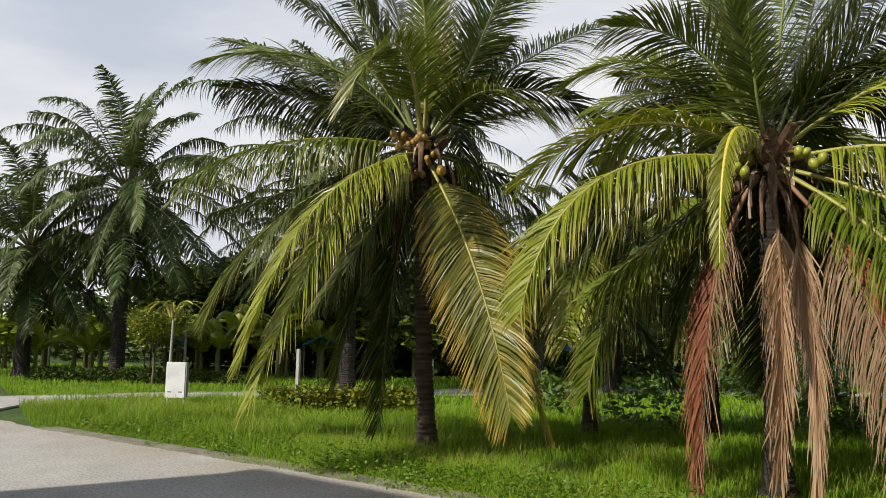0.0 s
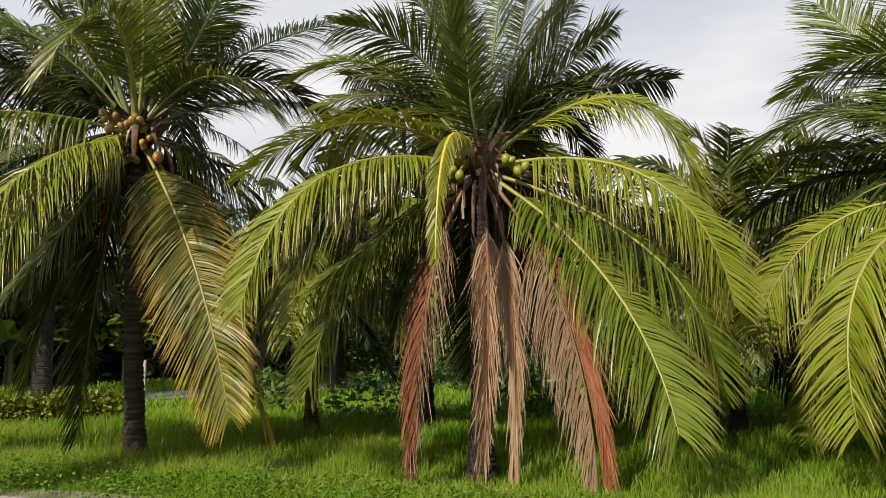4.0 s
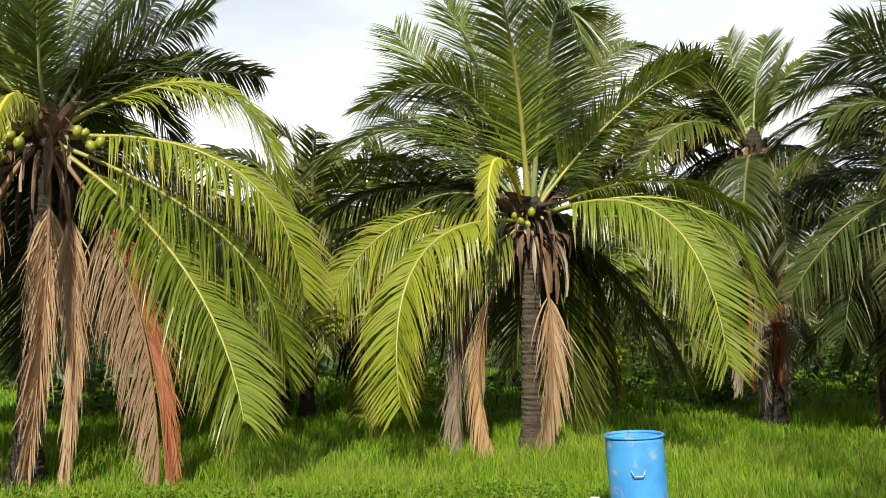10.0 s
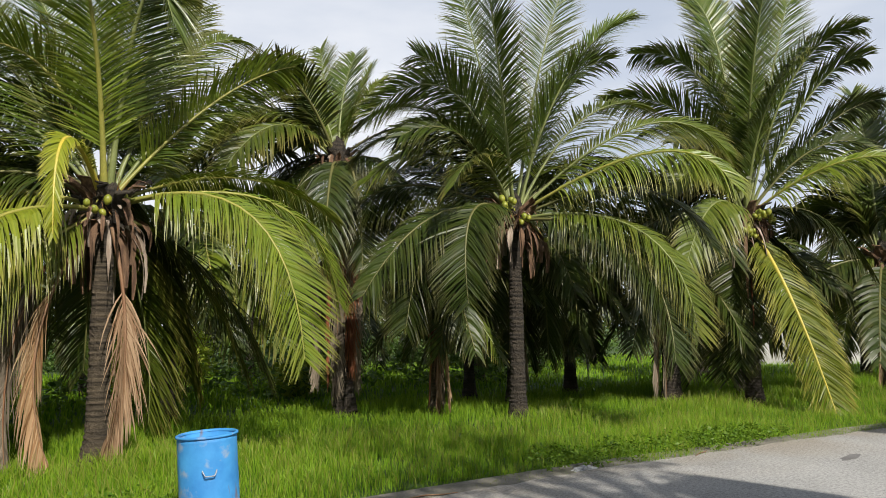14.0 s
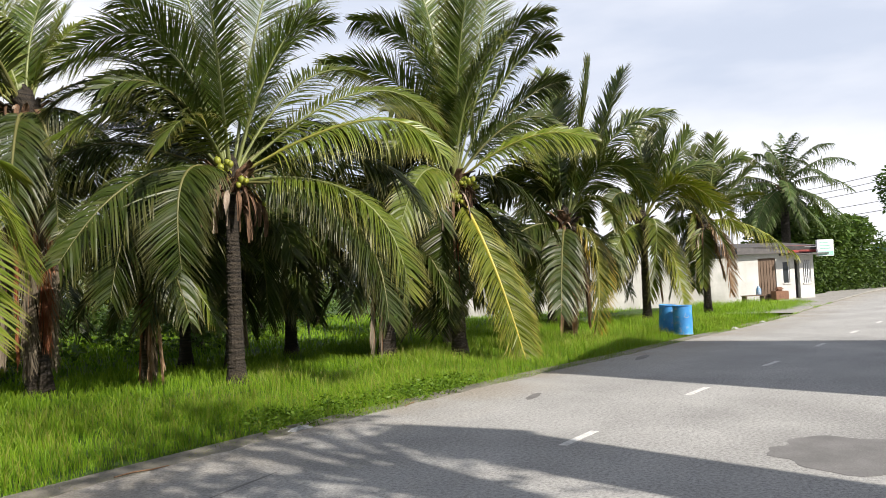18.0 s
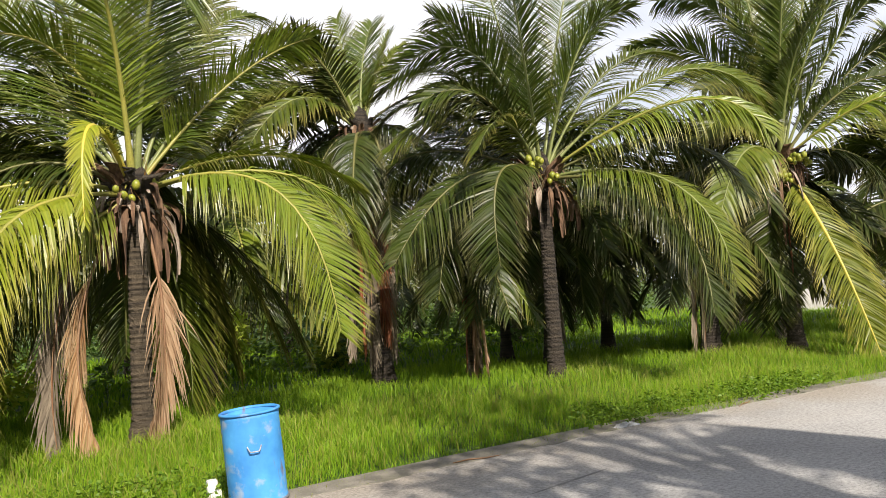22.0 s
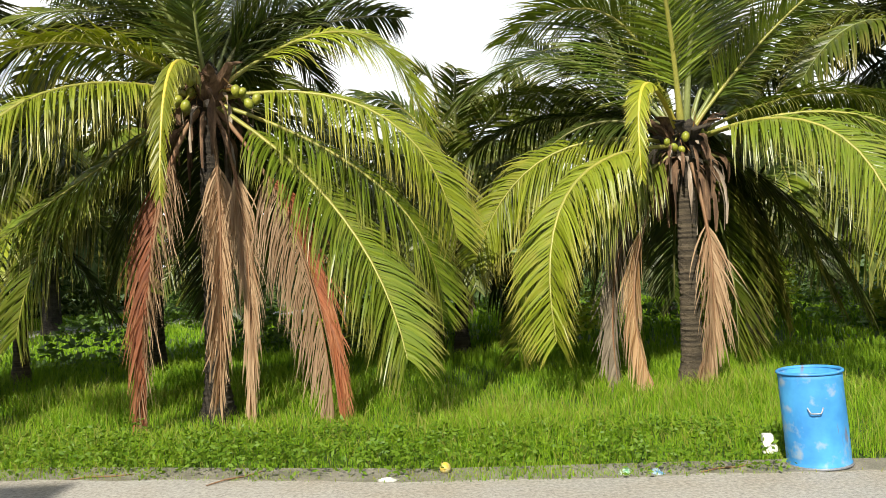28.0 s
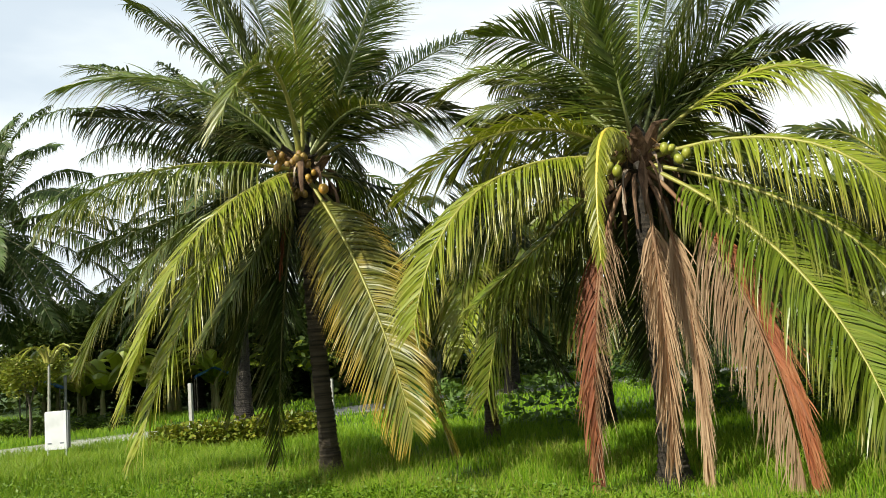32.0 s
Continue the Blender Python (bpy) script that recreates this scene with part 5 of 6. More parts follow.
def patch(name, x, y, sx, sy, mat, label, seed, z=0.003):
    r = np.random.default_rng(seed)
    a_ = np.linspace(0, 2 * np.pi, 48, endpoint=False)
    rad = 1 + 0.12 * np.sin(2 * a_ + r.uniform(0, 6)) + 0.08 * np.sin(5 * a_ + r.uniform(0, 6)) + 0.05 * np.sin(11 * a_ + r.uniform(0, 6))
    ring = np.stack([x + sx * rad * np.cos(a_), y + sy * rad * np.sin(a_), np.full(48, z)], 1)
    low = ring * np.array([1, 1, 0]) + np.array([0, 0, 0.0005])
    v = np.concatenate([ring, low])
    k = np.arange(48)
    f = [tuple(range(48))] + [(i, i + 48, (i + 1) % 48 + 48, (i + 1) % 48) for i in range(48)]
    ob = raw(name, v, f, mat)
    return tagged(ob, label, "stain", kind="structure")


patch("road_patch", 8.75, -0.55, 0.75, 0.9, STAIN, "dark damp patch on the asphalt", 91)
patch("road_patch", 17.5, 3.3, 0.55, 0.1, STAIN, "dark oil mark on the asphalt", 92)
patch("road_patch", 11.7, 3.9, 0.35, 0.08, STAIN, "dark oil mark on the asphalt", 93)
patch("road_patch", 5.9, 4.9, 0.5, 0.02, STAIN, "dark crack in the asphalt", 94)

# ---- sign at the corner ----
WHITE = plain("white_board", (0.86, 0.87, 0.89), (0.82, 0.83, 0.85), 0.45, scale=2, bump=0.02, fine=1.5)
GREY = plain("grey_metal", (0.30, 0.31, 0.32), (0.22, 0.22, 0.23), 0.5, 0.2, scale=9, bump=0.1)
INK = plain("faded_ink", (0.16, 0.18, 0.22), (0.28, 0.3, 0.34), 0.7, scale=14, bump=0.05)
board = thing("notice_board", -18.4, 11.95, 0.0, "white notice board on two short legs in tall grass", "sign", rz=32)
part("panel", boxed(-0.27, -0.07, 0.27, 0.27, 0.05, 1.22, bevel=0.01), WHITE, board)
part("side_casing", boxed(0.272, -0.06, 0.29, 0.31, 0.06, 1.21, bevel=0.006), GREY, board)
for lx in (-0.24, 0.2):
    part("leg", boxed(lx, -0.03, -0.1, lx + 0.05, 0.03, 0.268, bevel=0.004), WHITE, board)
for lx in (-0.2, 0.1):
    part("text_bar", boxed(lx, -0.078, 0.42, lx + 0.1, -0.071, 0.45), INK, board)

# ---- planting behind the sign ----
tree = thing("foxtail_palm", -24.4, 15.6, 0.0, "young foxtail palm with bright plume fronds on the lawn", "palm tree")
r = np.random.default_rng(95)
v, q = tube([(0, 0, -0.1), (0.02, 0.0, 1.2), (0.05, 0, 2.5)], [0.07, 0.05, 0.04], 8)
raw("trunk", v, q, plain("smooth_pale_bark", (0.4, 0.4, 0.34), (0.3, 0.31, 0.24), 0.8, scale=6), tree, smooth=True)
for i in range(9):
    frond(tree, r, i * 40 + r.uniform(-10, 10), 0.5, 0.62, 1.1, 0.3 + r.uniform(-0.3, 0.3), "y", 110, 0.42, 0.04, 0.3, origin=(0.05, 0, 2.45), spread=0.5, limp=True, ragged=0.5)


def small_tree(x, y, height, crown_r, seed, label, leaf="tree", size=0.1, count=6000, name="small_tree", category="tree"):
    """A tapered trunk, forked limbs and lumps of leaves."""
    r = np.random.default_rng(seed)
    top = thing(name, x, y, 0, label, category)
    fork = height * 0.42
    v, q = tube([(0, 0, -0.1), (0.03, 0.02, fork * 0.5), (0, 0, fork)], [0.035 * height * 0.6, 0.028 * height * 0.6, 0.022 * height * 0.6], 9)
    raw("trunk", v, q, BARK, top, smooth=True)
    cs, rs = [], []
    for i in range(7):
        az = i * 51 + r.uniform(-15, 15)
        ro, h = crown_r * r.uniform(0.35, 0.75), height * r.uniform(0.6, 0.92)
        e = (ro * math.cos(radians(az)), ro * math.sin(radians(az)), h)
        v, q = tube([(0, 0, fork * 0.95), (e[0] * 0.4, e[1] * 0.4, fork + (h - fork) * 0.55), e], [0.018 * height * 0.5, 0.012 * height * 0.5, 0.004 * height], 6)
        raw("limb", v, q, BARK, top, smooth=True)
        cs.append(e)
        rs.append((crown_r * r.uniform(0.35, 0.55), crown_r * r.uniform(0.35, 0.55), height * r.uniform(0.12, 0.2)))
    leaf_cloud("crown", cs, rs, count, size, leaf, "", "", parent=top, seed=seed, hollow=0.2)
    return top


small_tree(-26.6, 16.3, 2.9, 1.15, 96, "small ornamental tree with yellow-bronze leaves", "croton", 0.13, 4500)
hedge_c = np.array([(-15.6 + 0.32 * i, 13.0 + 0.27 * i, 0.32) for i in range(9)])
leaf_cloud("croton_hedge", hedge_c, np.full((9, 3), (0.42, 0.42, 0.36)), 5200, 0.15, "croton", "low croton hedge with green and yellow leaves", "hedge", seed=97, hollow=0.3)
bed_c = np.array([(-31.5 + 0.9 * i, 14.6 + 0.55 * i, 0.22) for i in range(8)])
# the bed takes the shade-darkened leaf as well
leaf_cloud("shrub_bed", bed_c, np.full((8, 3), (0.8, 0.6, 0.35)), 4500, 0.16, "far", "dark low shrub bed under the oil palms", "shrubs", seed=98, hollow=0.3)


def banana_plant(x, y, height, seed):
    r = np.random.default_rng(seed)
    top = thing("banana_plant", x, y, 0, "banana plant with broad bright green leaves", "banana plant", "banana plants by the fence")
    v, q = tube([(0, 0, -0.1), (0.02, 0, height * 0.3), (0, 0.03, height * 0.4)], [0.11, 0.09, 0.06], 8)
    raw("stem", v, q, plain_stem, top, smooth=True)
    for i in range(8):
        az = radians(i * 137.5 + r.uniform(-20, 20))
        u, w = np.array([math.cos(az), math.sin(az), 0]), np.array([-math.sin(az), math.cos(az), 0])
        L, up_ = height * r.uniform(0.55, 0.75), r.uniform(0.3, 0.95)
        t = np.linspace(0, 1, 12)
        c = np.array([0, 0, height * 0.34]) + u * (L * (t * 0.25 + 0.75 * t ** 1.6) * (1.25 - up_ * 0.5))[:, None] + np.array([0, 0, 1.0]) * (L * up_ * np.sin(t * 2.3))[:, None]
        wd = 0.30 * np.sin(np.pi * np.clip(0.03 + 0.95 * t, 0, 1)) ** 0.6 * (t > 0.12) + 0.015
        tear = 1 - 0.25 * r.uniform(0, 1, 12)
        le, ri = c + w * (wd * tear)[:, None] - np.array([0, 0, 0.12]) * (wd / 0.3)[:, None], c - w * (wd * tear[::-1])[:, None] - np.array([0, 0, 0.12]) * (wd / 0.3)[:, None]
        v = np.concatenate([le, c, ri])
        k = np.arange(11)
        q = np.concatenate([np.stack([k, k + 1, k + 13, k + 12], 1), np.stack([k + 12, k + 13, k + 25, k + 24], 1)])
        raw("leaf", v, q, LEAF["banana"], top, np.tile(t * 0.6, 3))
    return top


plain_stem = plain("banana_stem", (0.22, 0.26, 0.08), (0.3, 0.24, 0.1), 0.7, scale=5)
bananas = [banana_plant(-37.0 + 1.9 * i, 14.3 + 1.5 * i, 3.0 - 0.2 * i, 110 + i) for i in range(3)]
r = np.random.default_rng(113)
for i in range(38):
    k_ = i / 37
    bx, by = -47 + 23 * k_ + r.uniform(-0.8, 0.8), 12.5 + 17 * k_ + r.uniform(-1.5, 2.5)
    copy_thing(bananas[i % 3], pose(bx, by, 0, 0, 0, r.uniform(0, 360)) @ Matrix.Scale(r.uniform(0.95, 1.3), 4))

POST = plain("pale_concrete_post", (0.55, 0.54, 0.5), (0.42, 0.41, 0.38), 0.85, scale=6)
for px_, py_, h in ((-38.6, 14.4, 2.1), (-36.6, 17.1, 2.1), (-34.2, 18.9, 2.1), (-31.6, 21.0, 2.1), (-15.4, 19.2, 1.3), (-16.9, 14.9, 1.6)):
    p = thing("fence_post", px_, py_, 0, "slim pale concrete fence post", "post", "fence posts", rz=20)
    part("shaft", boxed(-0.05, -0.05, -0.2, 0.05, 0.05, h, bevel=0.008), POST, p)
TARP = plain("blue_tarpaulin", (0.02, 0.14, 0.42), (0.05, 0.24, 0.55), 0.5, scale=3, bump=0.4, distance=0.05)
for tx, ty, tz, sx in ((-26.3, 24.6, 1.5, 1.3), (-32.6, 20.6, 1.55, 0.9), (-15.5, 30.5, 1.5, 1.4)):
    r = np.random.default_rng(int(tz * 100))
    top = thing("tarpaulin_shelter", tx, ty, 0, "small shelter under a blue tarpaulin in the shade", "shelter", rz=-40)
    g = np.linspace(-1, 1, 9)
    X, Y = np.meshgrid(g, g)
    Z = tz + 0.45 - 0.4 * np.abs(Y) - 0.06 * (1 - X ** 2) + 0.02 * r.normal(size=X.shape)
    vv = np.concatenate([np.stack([X * sx, Y * 0.8, Z], 2).reshape(-1, 3), np.stack([X * sx, Y * 0.8, Z - 0.015], 2).reshape(-1, 3)])
    i, j = np.meshgrid(np.arange(8), np.arange(8))
    k_ = (j * 9 + i).ravel()
    q = np.stack([k_, k_ + 1, k_ + 10, k_ + 9], 1)
    raw("tarpaulin", vv, np.concatenate([q, q[:, ::-1] + 81]), TARP, top)
    for cx in (-1, 1):
        for cy in (-1, 1):
            v, q = tube([(cx * sx * 0.96, cy * 0.77, -0.1), (cx * sx * 0.96, cy * 0.77, tz + 0.05)], [0.025, 0.025], 6)
            raw("pole", v, q, BARK, top)

# ---- white wall, house and shop at the road's bend ----
PLASTER = plain("white_plaster", (0.70, 0.69, 0.66), (0.58, 0.57, 0.53), 0.85, scale=1.2, bump=0.25)
PLASTER_OLD = plain("stained_plaster", (0.62, 0.61, 0.57), (0.44, 0.43, 0.39), 0.9, scale=0.9, bump=0.3)
WOOD = plain("brown_door_wood", (0.20, 0.13, 0.085), (0.13, 0.085, 0.055), 0.7, scale=3, bump=0.4, stretch=(8, 8, 0.6))
REDPAINT = plain("red_fascia", (0.42, 0.06, 0.05), (0.34, 0.07, 0.06), 0.6, scale=4)
ROOFING = plain("dark_roof_sheet", (0.09, 0.085, 0.085), (0.14, 0.13, 0.125), 0.7, scale=3)
GLASS, n, l, b = material("dark_glass", 0.08)
b.inputs["Base Color"].default_value = (0.03, 0.035, 0.04, 1)
LOUVRE = plain("vent_block", (0.12, 0.12, 0.115), (0.2, 0.2, 0.19), 0.85, scale=6)
wa, wb = Vector((45.7, 3.4, 0)), Vector((36.2, 16.6, 0))
d = wb - wa
boundary = thing("boundary_wall", wa.x, wa.y, 0, "long white plastered wall with small vent openings", "wall", rz=math.degrees(math.atan2(d.y, d.x)))
L = d.length
vents = (3.2, 7.0, 11.2)
edges_ = [0.05] + [q for v_ in vents for q in (v_, v_ + 0.75)] + [L]
for i in range(0, len(edges_) - 1):
    a0, a1 = edges_[i], edges_[i + 1]
    if i % 2 == 0:
        part("wall_panel", boxed(a0, -0.1, -0.2, a1, 0.1, 2.45), PLASTER_OLD, boundary)
    else:
        part("wall_panel", boxed(a0, -0.1, -0.2, a1, 0.1, 1.55), PLASTER_OLD, boundary)
        part("wall_panel", boxed(a0, -0.1, 2.0, a1, 0.1, 2.45), PLASTER_OLD, boundary)
        for s_ in range(4):
            part("vent_slat", boxed(a0, -0.06, 1.57 + 0.11 * s_, a1, 0.06, 1.62 + 0.11 * s_), LOUVRE, boundary)
part("coping", boxed(0.05, -0.13, 2.452, L, 0.13, 2.52, bevel=0.01), PLASTER_OLD, boundary)

ha, hb = Vector((45.7, 3.4, 0)), Vector((49.3, -0.5, 0))
d = hb - ha
house = thing("white_house", ha.x, ha.y, 0, "white plastered house with brown door and red-edged roof", "house", rz=math.degrees(math.atan2(d.y, d.x)))
W_ = d.length
segs = [(0.0, 1.42, None), (1.42, 2.65, "door"), (2.65, 3.12, None), (3.12, 3.6, "window"), (3.6, 3.95, None), (3.95, 4.3, "recess"), (4.3, 4.55, None), (4.55, 5.1, "bars"), (5.1, W_, None)]
for a0, a1, what in segs:
    if what is None:
        part("wall_panel", boxed(a0, 0.0, -0.2, a1, 0.2, 2.7), PLASTER, house)
    elif what == "door":
        part("wall_panel", boxed(a0, 0.0, 2.45, a1, 0.2, 2.7), PLASTER, house)
        dr = part("door", boxed(a0, 0.08, -0.1, a1, 0.13, 2.45), WOOD, house, "brown folding wooden door")
        for i in range(6):
            bx = a0 + (a1 - a0) * (i + 0.5) / 6
            part("door_board", boxed(bx - 0.085, 0.055, 0.0, bx + 0.085, 0.079, 2.4, bevel=0.004), WOOD, dr)
    elif what == "recess":
        part("wall_panel", boxed(a0, 0.0, 2.3, a1, 0.2, 2.7), PLASTER, house)
        part("recess_back", boxed(a0 - 0.1, 0.9, -0.1, a1 + 0.1, 0.95, 2.7), PLASTER_OLD, house)
    else:
        lo_, hi_ = (1.0, 2.2) if what == "window" else (0.95, 2.25)
        part("wall_panel", boxed(a0, 0.0, -0.2, a1, 0.2, lo_), PLASTER, house)
        part("wall_panel", boxed(a0, 0.0, hi_, a1, 0.2, 2.7), PLASTER, house)
        wn_ = part("window", boxed(a0, 0.09, lo_, a1, 0.11, hi_), GLASS, house, "dark glass window")
        part("window_frame", boxed(a0, 0.05, lo_, a0 + 0.05, 0.088, hi_), WHITE, wn_)
        part("window_frame", boxed(a1 - 0.05, 0.05, lo_, a1, 0.088, hi_), WHITE, wn_)
        if what == "bars":
            for i in range(3):
                bx = a0 + (a1 - a0) * (i + 1) / 4
                part("window_bar", boxed(bx - 0.03, 0.03, lo_, bx + 0.03, 0.07, hi_), WHITE, wn_)
        part("sill", boxed(a0 - 0.05, -0.05, lo_ - 0.07, a1 + 0.05, 0.0, lo_), PLASTER, wn_)
part("side_wall", boxed(W_ - 0.2, 0.202, -0.2, W_, 6.0, 2.7), PLASTER, house)
part("side_wall", boxed(0.0, 0.202, -0.2, 0.2, 6.0, 2.7), PLASTER, house)
part("back_wall", boxed(0.0, 6.002, -0.2, W_, 6.2, 2.7), PLASTER, house)
part("awning", boxed(2.9, -0.9, 2.58, W_ + 0.3, -0.002, 2.66), ROOFING, house, "dark sheet-metal awning")
part("fascia", boxed(2.7, -0.35, 2.72, W_ + 0.35, -0.3, 3.12), REDPAINT, house, "red painted fascia board")
bm = bmesh.new()
vs = [bm.verts.new(p) for p in ((-0.3, -0.45, 3.1), (W_ + 0.4, -0.45, 3.1), (W_ + 0.4, 6.4, 3.1), (-0.3, 6.4, 3.1), (-0.3, 3.0, 3.45), (W_ + 0.4, 3.0, 3.45), (-0.3, -0.45, 2.705), (W_ + 0.4, -0.28, 2.705), (W_ + 0.4, 6.4, 2.705), (-0.3, 6.4, 2.705))]
for f in ((0, 1, 5, 4), (2, 3, 4, 5), (1, 2, 5), (3, 0, 4), (6, 9, 8, 7), (0, 6, 7, 1), (1, 7, 8, 2), (2, 8, 9, 3), (3, 9, 6, 0)):
    bm.faces.new([vs[i] for i in f])
part("roof", bm, ROOFING, house)
# the lit sign that hangs at the corner of the house
SIGNGREEN = plain("pale_green_print", (0.25, 0.55, 0.45), (0.4, 0.62, 0.55), 0.6, scale=5)
shop_sign = thing("hanging_sign", 48.9, -1.15, 0.0, "white and pale green hanging shop sign", "sign", rz=-52)
part("panel", boxed(-0.55, -0.06, 2.45, 0.55, 0.06, 3.4, bevel=0.01), WHITE, shop_sign)
part("print_band", boxed(-0.5, -0.068, 2.5, 0.5, -0.061, 2.72), SIGNGREEN, shop_sign)
for i in range(3):
    part("text_bar", boxed(-0.4, -0.068, 2.86 + 0.16 * i, 0.38 - 0.1 * i, -0.061, 2.93 + 0.16 * i), SIGNGREEN, shop_sign)
part("bracket", boxed(-1.35, -0.02, 3.0, -0.552, 0.02, 3.05), GREY, shop_sign)

CONC = plain("pale_concrete", (0.40, 0.385, 0.35), (0.30, 0.29, 0.265), 0.9, scale=1.5, bump=0.3)
ax = np.linspace(33.5, 70, 60)
apron = tagged(sheet("pavement", np.stack([ax, edge_y(ax) + 2.6 - 0.2 * np.cos(ax)], 1), np.stack([ax, edge_y(ax) + 0.05 * np.sin(3 * ax)], 1), CONC, 0.07, 0.15), "pale concrete pavement before the house", "pavement", kind="structure")

CLAY = plain("brown_pot_clay", (0.28, 0.14, 0.08), (0.2, 0.1, 0.06), 0.8, scale=8)
pot = thing("clay_planter", 47.0, 1.3, 0.07, "brown clay planter box before the house", "planter", rz=-47)
part("box", boxed(-0.45, -0.2, 0.0, 0.45, 0.2, 0.5, bevel=0.02), CLAY, pot)
part("heap", boxed(-0.3, -0.15, 0.501, 0.2, 0.15, 0.72, bevel=0.08), CLAY, pot)
bench = thing("low_bench", 45.2, 2.6, 0.0, "low dark bench beside the door with clutter", "bench", rz=-47)
part("seat", boxed(-0.7, -0.2, 0.38, 0.7, 0.2, 0.43, bevel=0.01), WOOD, bench)
for lx in (-0.62, 0.56):
    part("leg", boxed(lx, -0.18, -0.05, lx + 0.06, 0.18, 0.38), WOOD, bench)
jug = thing("plastic_jug", 45.75, 2.35, 0.432, "blue and white plastic jug on the bench", "jug")
v, q = revolve([(0.001, 0.0), (0.13, 0.0), (0.14, 0.04), (0.14, 0.3), (0.07, 0.42), (0.04, 0.5), (0.001, 0.5)], 16)
raw("bottle", v, q, BLUEPACK, jug, smooth=True)

# trees and shop beyond the house
small_tree(60.5, 1.0, 6.0, 3.2, 121, "broad green tree with hanging leaves beyond the house", "tree", 0.42, 6500)
small_tree(64.0, -1.2, 6.2, 3.4, 122, "broad green tree with hanging leaves beyond the house", "tree", 0.42, 6500)
leaf_cloud("roadside_hedge", np.array([(57.5 + 0.9 * i, 1.2 - 0.62 * i, 1.5 + 1.1 * (i % 2)) for i in range(11)]), np.full((11, 3), (1.5, 1.3, 2.2)), 15000, 0.3, "tree", "dense dark green hedge beside the road", "hedge", seed=123, hollow=0.4, droop=0.5)
small_tree(73.0, -9.5, 10.0, 4.2, 124, "tall dense tree at the road's far end", "tree", 0.42, 9000)
TEAL = plain("teal_banner", (0.16, 0.5, 0.5), (0.35, 0.62, 0.6), 0.6, scale=2)
BLUEROOF = plain("blue_roof_sheet", (0.05, 0.2, 0.55), (0.08, 0.26, 0.6), 0.5, scale=3)
shop = thing("roadside_shop", 74, -8.0, 0, "low roadside shop with blue roof and teal banner", "shop", rz=248)
part("wall", boxed(-6, 0.0, -0.1, 6, 4.0, 2.6), PLASTER, shop)
part("banner", boxed(-5, -0.06, 0.4, 4.5, -0.004, 1.3), TEAL, shop)
for i in range(8):
    part("shop_post", boxed(-5.8 + 1.6 * i, -0.9, -0.1, -5.7 + 1.6 * i, -0.8, 2.6), GREY, shop)
part("roof", boxed(-6.4, -1.2, 2.605, 6.4, 4.3, 2.78), GREY, shop)
part("roof_sheet", boxed(-2.5, -1.25, 2.785, 6.5, 4.35, 3.3, bevel=0.05), BLUEROOF, shop, "blue corrugated roof sheet")

CARPAINT = plain("black_car_paint", (0.012, 0.013, 0.015), (0.02, 0.02, 0.022), 0.2, scale=2, bump=0.0)
TYRE = plain("tyre_rubber", (0.02, 0.02, 0.02), (0.035, 0.035, 0.035), 0.9, scale=8)
car = thing("parked_car", 69.5, -4.9, 0.0, "black parked car beside the hedge", "car", rz=160)
prof = [(-2.1, 0.35), (-2.15, 0.7), (-1.95, 0.9), (-1.35, 0.97), (-0.75, 1.42), (0.7, 1.45), (1.45, 1.0), (2.0, 0.85), (2.15, 0.6), (2.1, 0.32)]
bm = bmesh.new()
left_ = [bm.verts.new((x_, -0.85 + 0.12 * max(0, z_ - 0.8), z_)) for x_, z_ in prof]
right_ = [bm.verts.new((x_, 0.85 - 0.12 * max(0, z_ - 0.8), z_)) for x_, z_ in prof]
bm.faces.new(left_)
bm.faces.new(right_[::-1])
for i in range(len(prof)):
    j = (i + 1) % len(prof)
    bm.faces.new((left_[j], left_[i], right_[i], right_[j]))
part("body", bm, CARPAINT, car)
for side_ in (-1, 1):
    part("side_window", boxed(-1.0, side_ * 0.80 - 0.005, 1.0, 0.9, side_ * 0.80 + 0.005, 1.33), GLASS, car)
    part("headlight", boxed(2.06, side_ * 0.6 - 0.15, 0.62, 2.15, side_ * 0.6 + 0.15, 0.76), WHITE, car)
    for cx in (-1.35, 1.35):
        v, q = revolve([(0.001, -0.1), (0.3, -0.1), (0.32, -0.06), (0.32, 0.06), (0.3, 0.1), (0.001, 0.1)], 20)
        wh = raw("wheel", v, q, TYRE, car, smooth=False)
        wh.matrix_basis = pose(cx, side_ * 0.8, 0.32, 90, 0, 0)

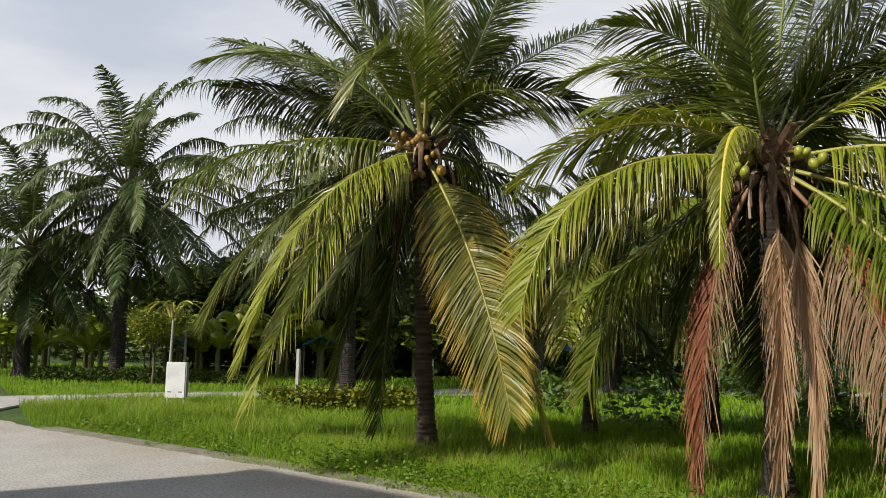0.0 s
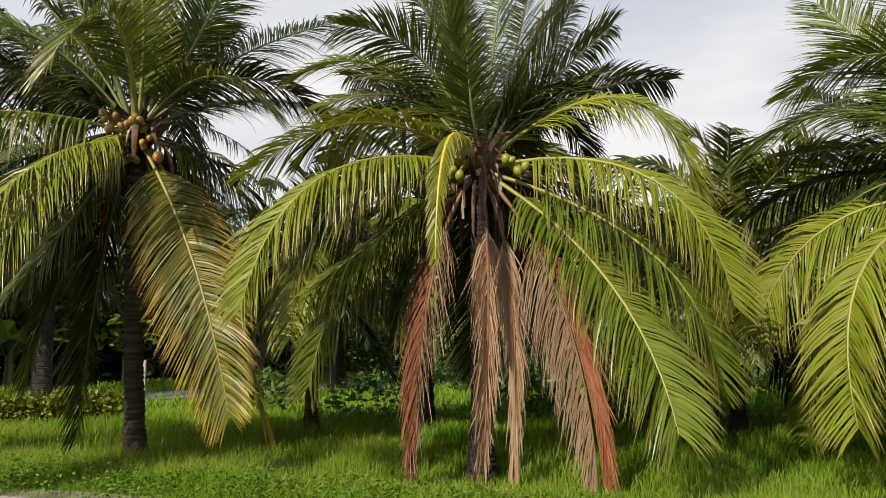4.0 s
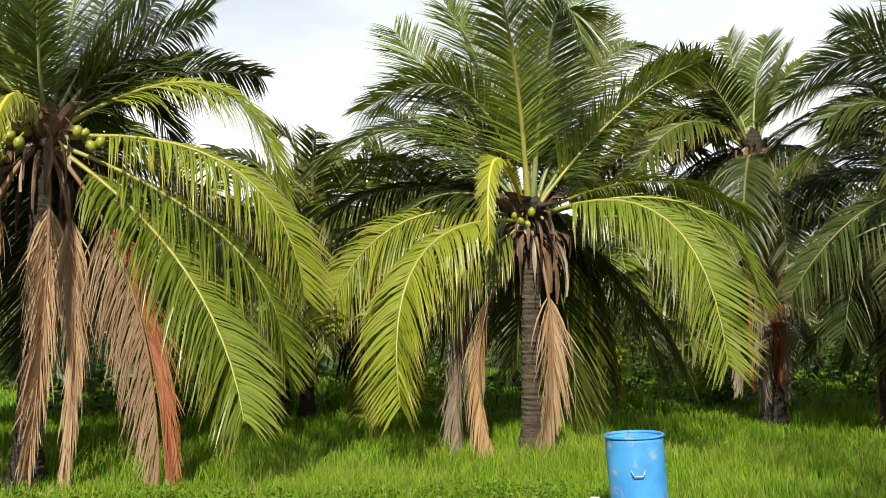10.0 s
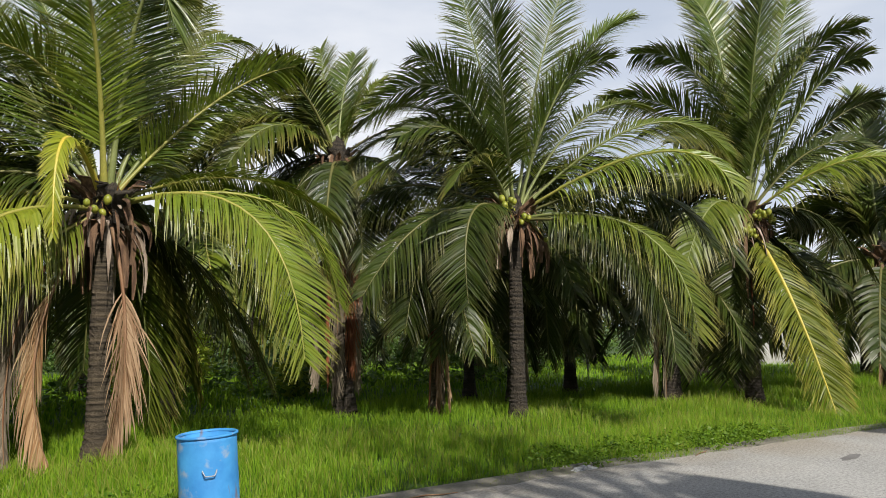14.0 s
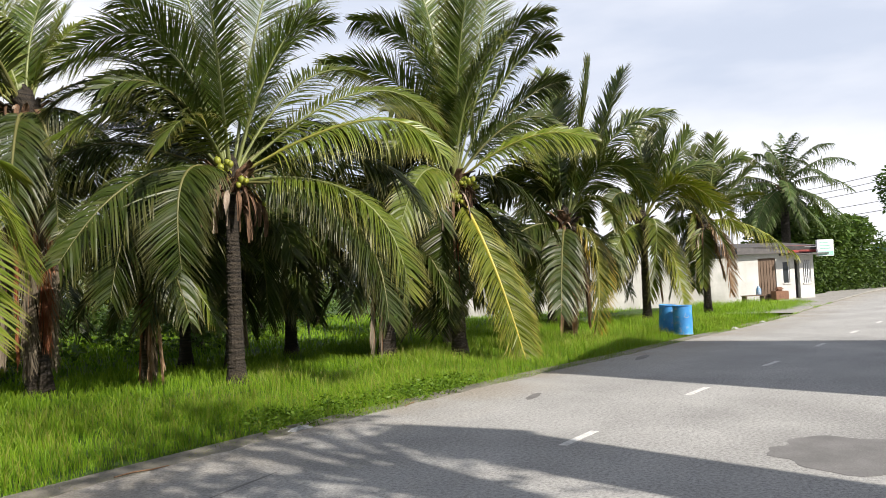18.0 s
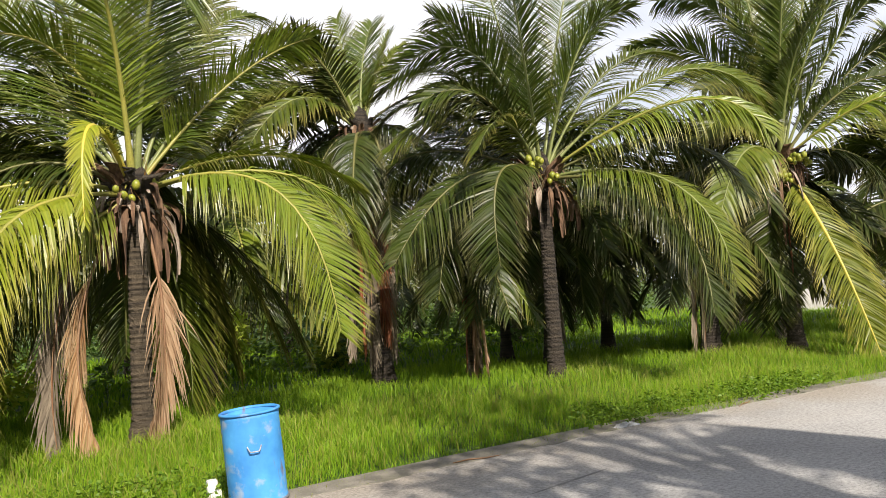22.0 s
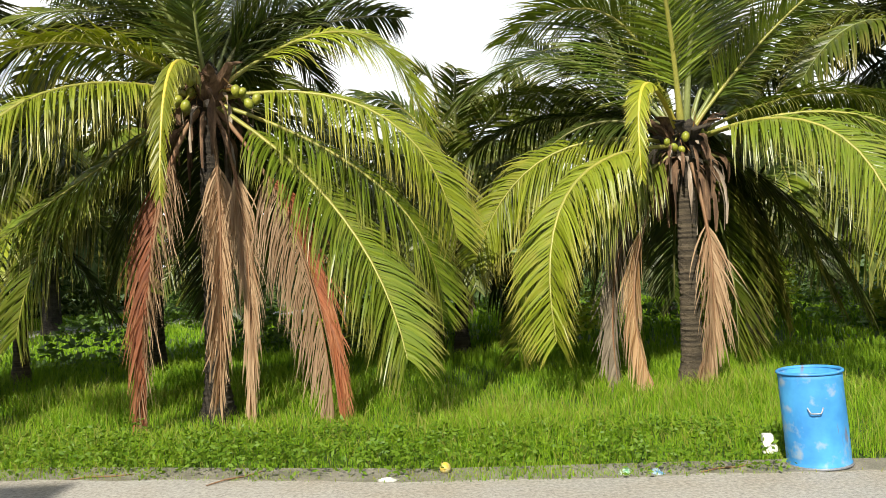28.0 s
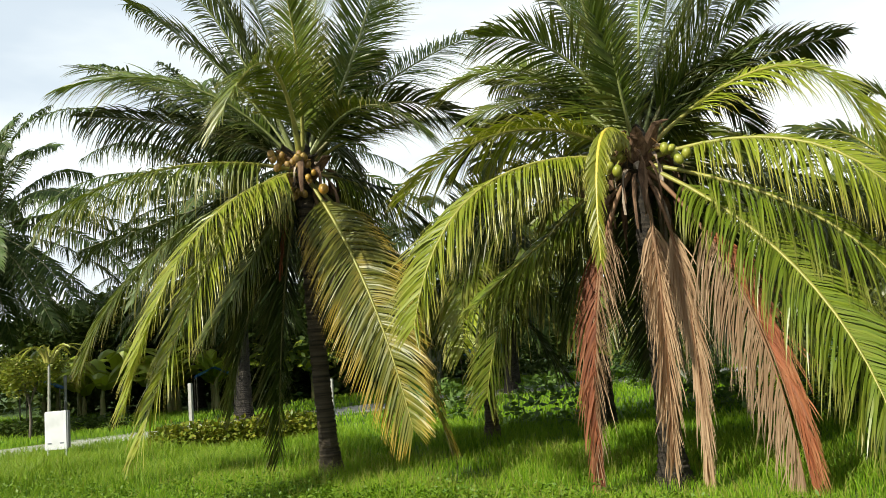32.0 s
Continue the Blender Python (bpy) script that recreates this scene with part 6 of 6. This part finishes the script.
# power lines above the road's far end
CABLE = plain("black_cable", (0.03, 0.03, 0.03), (0.05, 0.05, 0.05), 0.7, scale=4)
for px_, py_ in ((112.0, 9.0), (74.0, -22.0)):
    p = thing("utility_pole", px_, py_, 0, "grey concrete utility pole carrying cables", "utility pole", "utility poles")
    v, q = tube([(0, 0, -0.2), (0, 0, 5), (0, 0, 13.6)], [0.16, 0.14, 0.11], 8)
    raw("pole", v, q, POST, p)
    part("crossarm", boxed(-0.9, -0.06, 12.9, 0.9, 0.06, 13.0), GREY, p)
cables = thing("power_line", 112.0, 9.0, 0, "sagging black power cables between poles", "power cables")
for i, (h0, h1) in enumerate(((11.2, 13.2), (10.5, 12.5), (9.8, 11.8), (8.6, 10.2), (7.6, 9.2))):
    t = np.linspace(0, 1, 24)
    c = np.stack([-38 * t, -31 * t, h0 + (h1 - h0) * t - 1.0 * np.sin(np.pi * t)], 1)
    v, q = tube(c, np.full(24, 0.03), 5)
    raw("cable", v, q, CABLE, cables)

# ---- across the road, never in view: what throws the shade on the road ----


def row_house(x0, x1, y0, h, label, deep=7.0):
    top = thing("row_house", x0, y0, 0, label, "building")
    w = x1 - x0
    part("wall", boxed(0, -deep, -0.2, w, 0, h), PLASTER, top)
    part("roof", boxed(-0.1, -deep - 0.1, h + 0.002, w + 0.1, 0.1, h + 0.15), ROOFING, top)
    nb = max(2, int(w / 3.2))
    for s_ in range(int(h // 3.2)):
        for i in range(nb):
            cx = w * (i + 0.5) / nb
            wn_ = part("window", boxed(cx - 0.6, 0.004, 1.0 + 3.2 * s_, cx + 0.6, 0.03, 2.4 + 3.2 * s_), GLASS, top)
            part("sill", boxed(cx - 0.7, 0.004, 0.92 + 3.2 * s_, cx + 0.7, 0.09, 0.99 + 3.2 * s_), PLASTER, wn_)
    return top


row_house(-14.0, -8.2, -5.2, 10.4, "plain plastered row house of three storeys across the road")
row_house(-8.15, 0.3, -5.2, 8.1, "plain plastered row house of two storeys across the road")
# slim block of no known building, sized to its shadow band on the road
row_house(4.1, 5.0, -6.2, 9.0, "narrow unseen block across the road, added for its shadow", 1.6)
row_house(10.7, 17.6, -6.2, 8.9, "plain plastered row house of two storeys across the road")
small_tree(3.0, -6.6, 16.0, 2.3, 133, "tall street tree across the road", "tree", 0.3, 1500)
small_tree(1.6, -5.5, 11.2, 1.7, 131, "slender street tree across the road", "tree", 0.26, 800)

# sunlit shrubs seen between the trunks
from_road = np.random.default_rng(161)
for sx_, sy_, sz_ in ((7.6, 19.5, 1.5), (9.4, 21.0, 1.9), (12.6, 18.8, 1.2), (3.0, 18.0, 1.1), (-1.2, 19.5, 1.3)):
    cs_ = np.array([(sx_, sy_, sz_ * 0.5)]) + from_road.normal(0, 1, (5, 3)) * np.array((0.6, 0.5, sz_ * 0.2))
    leaf_cloud("lime_shrub", cs_, np.full((5, 3), (0.55, 0.5, sz_ * 0.4)), 1500, 0.2, "banana", "bright lime-green shrub in the sun between palm trunks", "shrub", seed=int(sx_ * 10 + 300), hollow=0.2, droop=0.2)
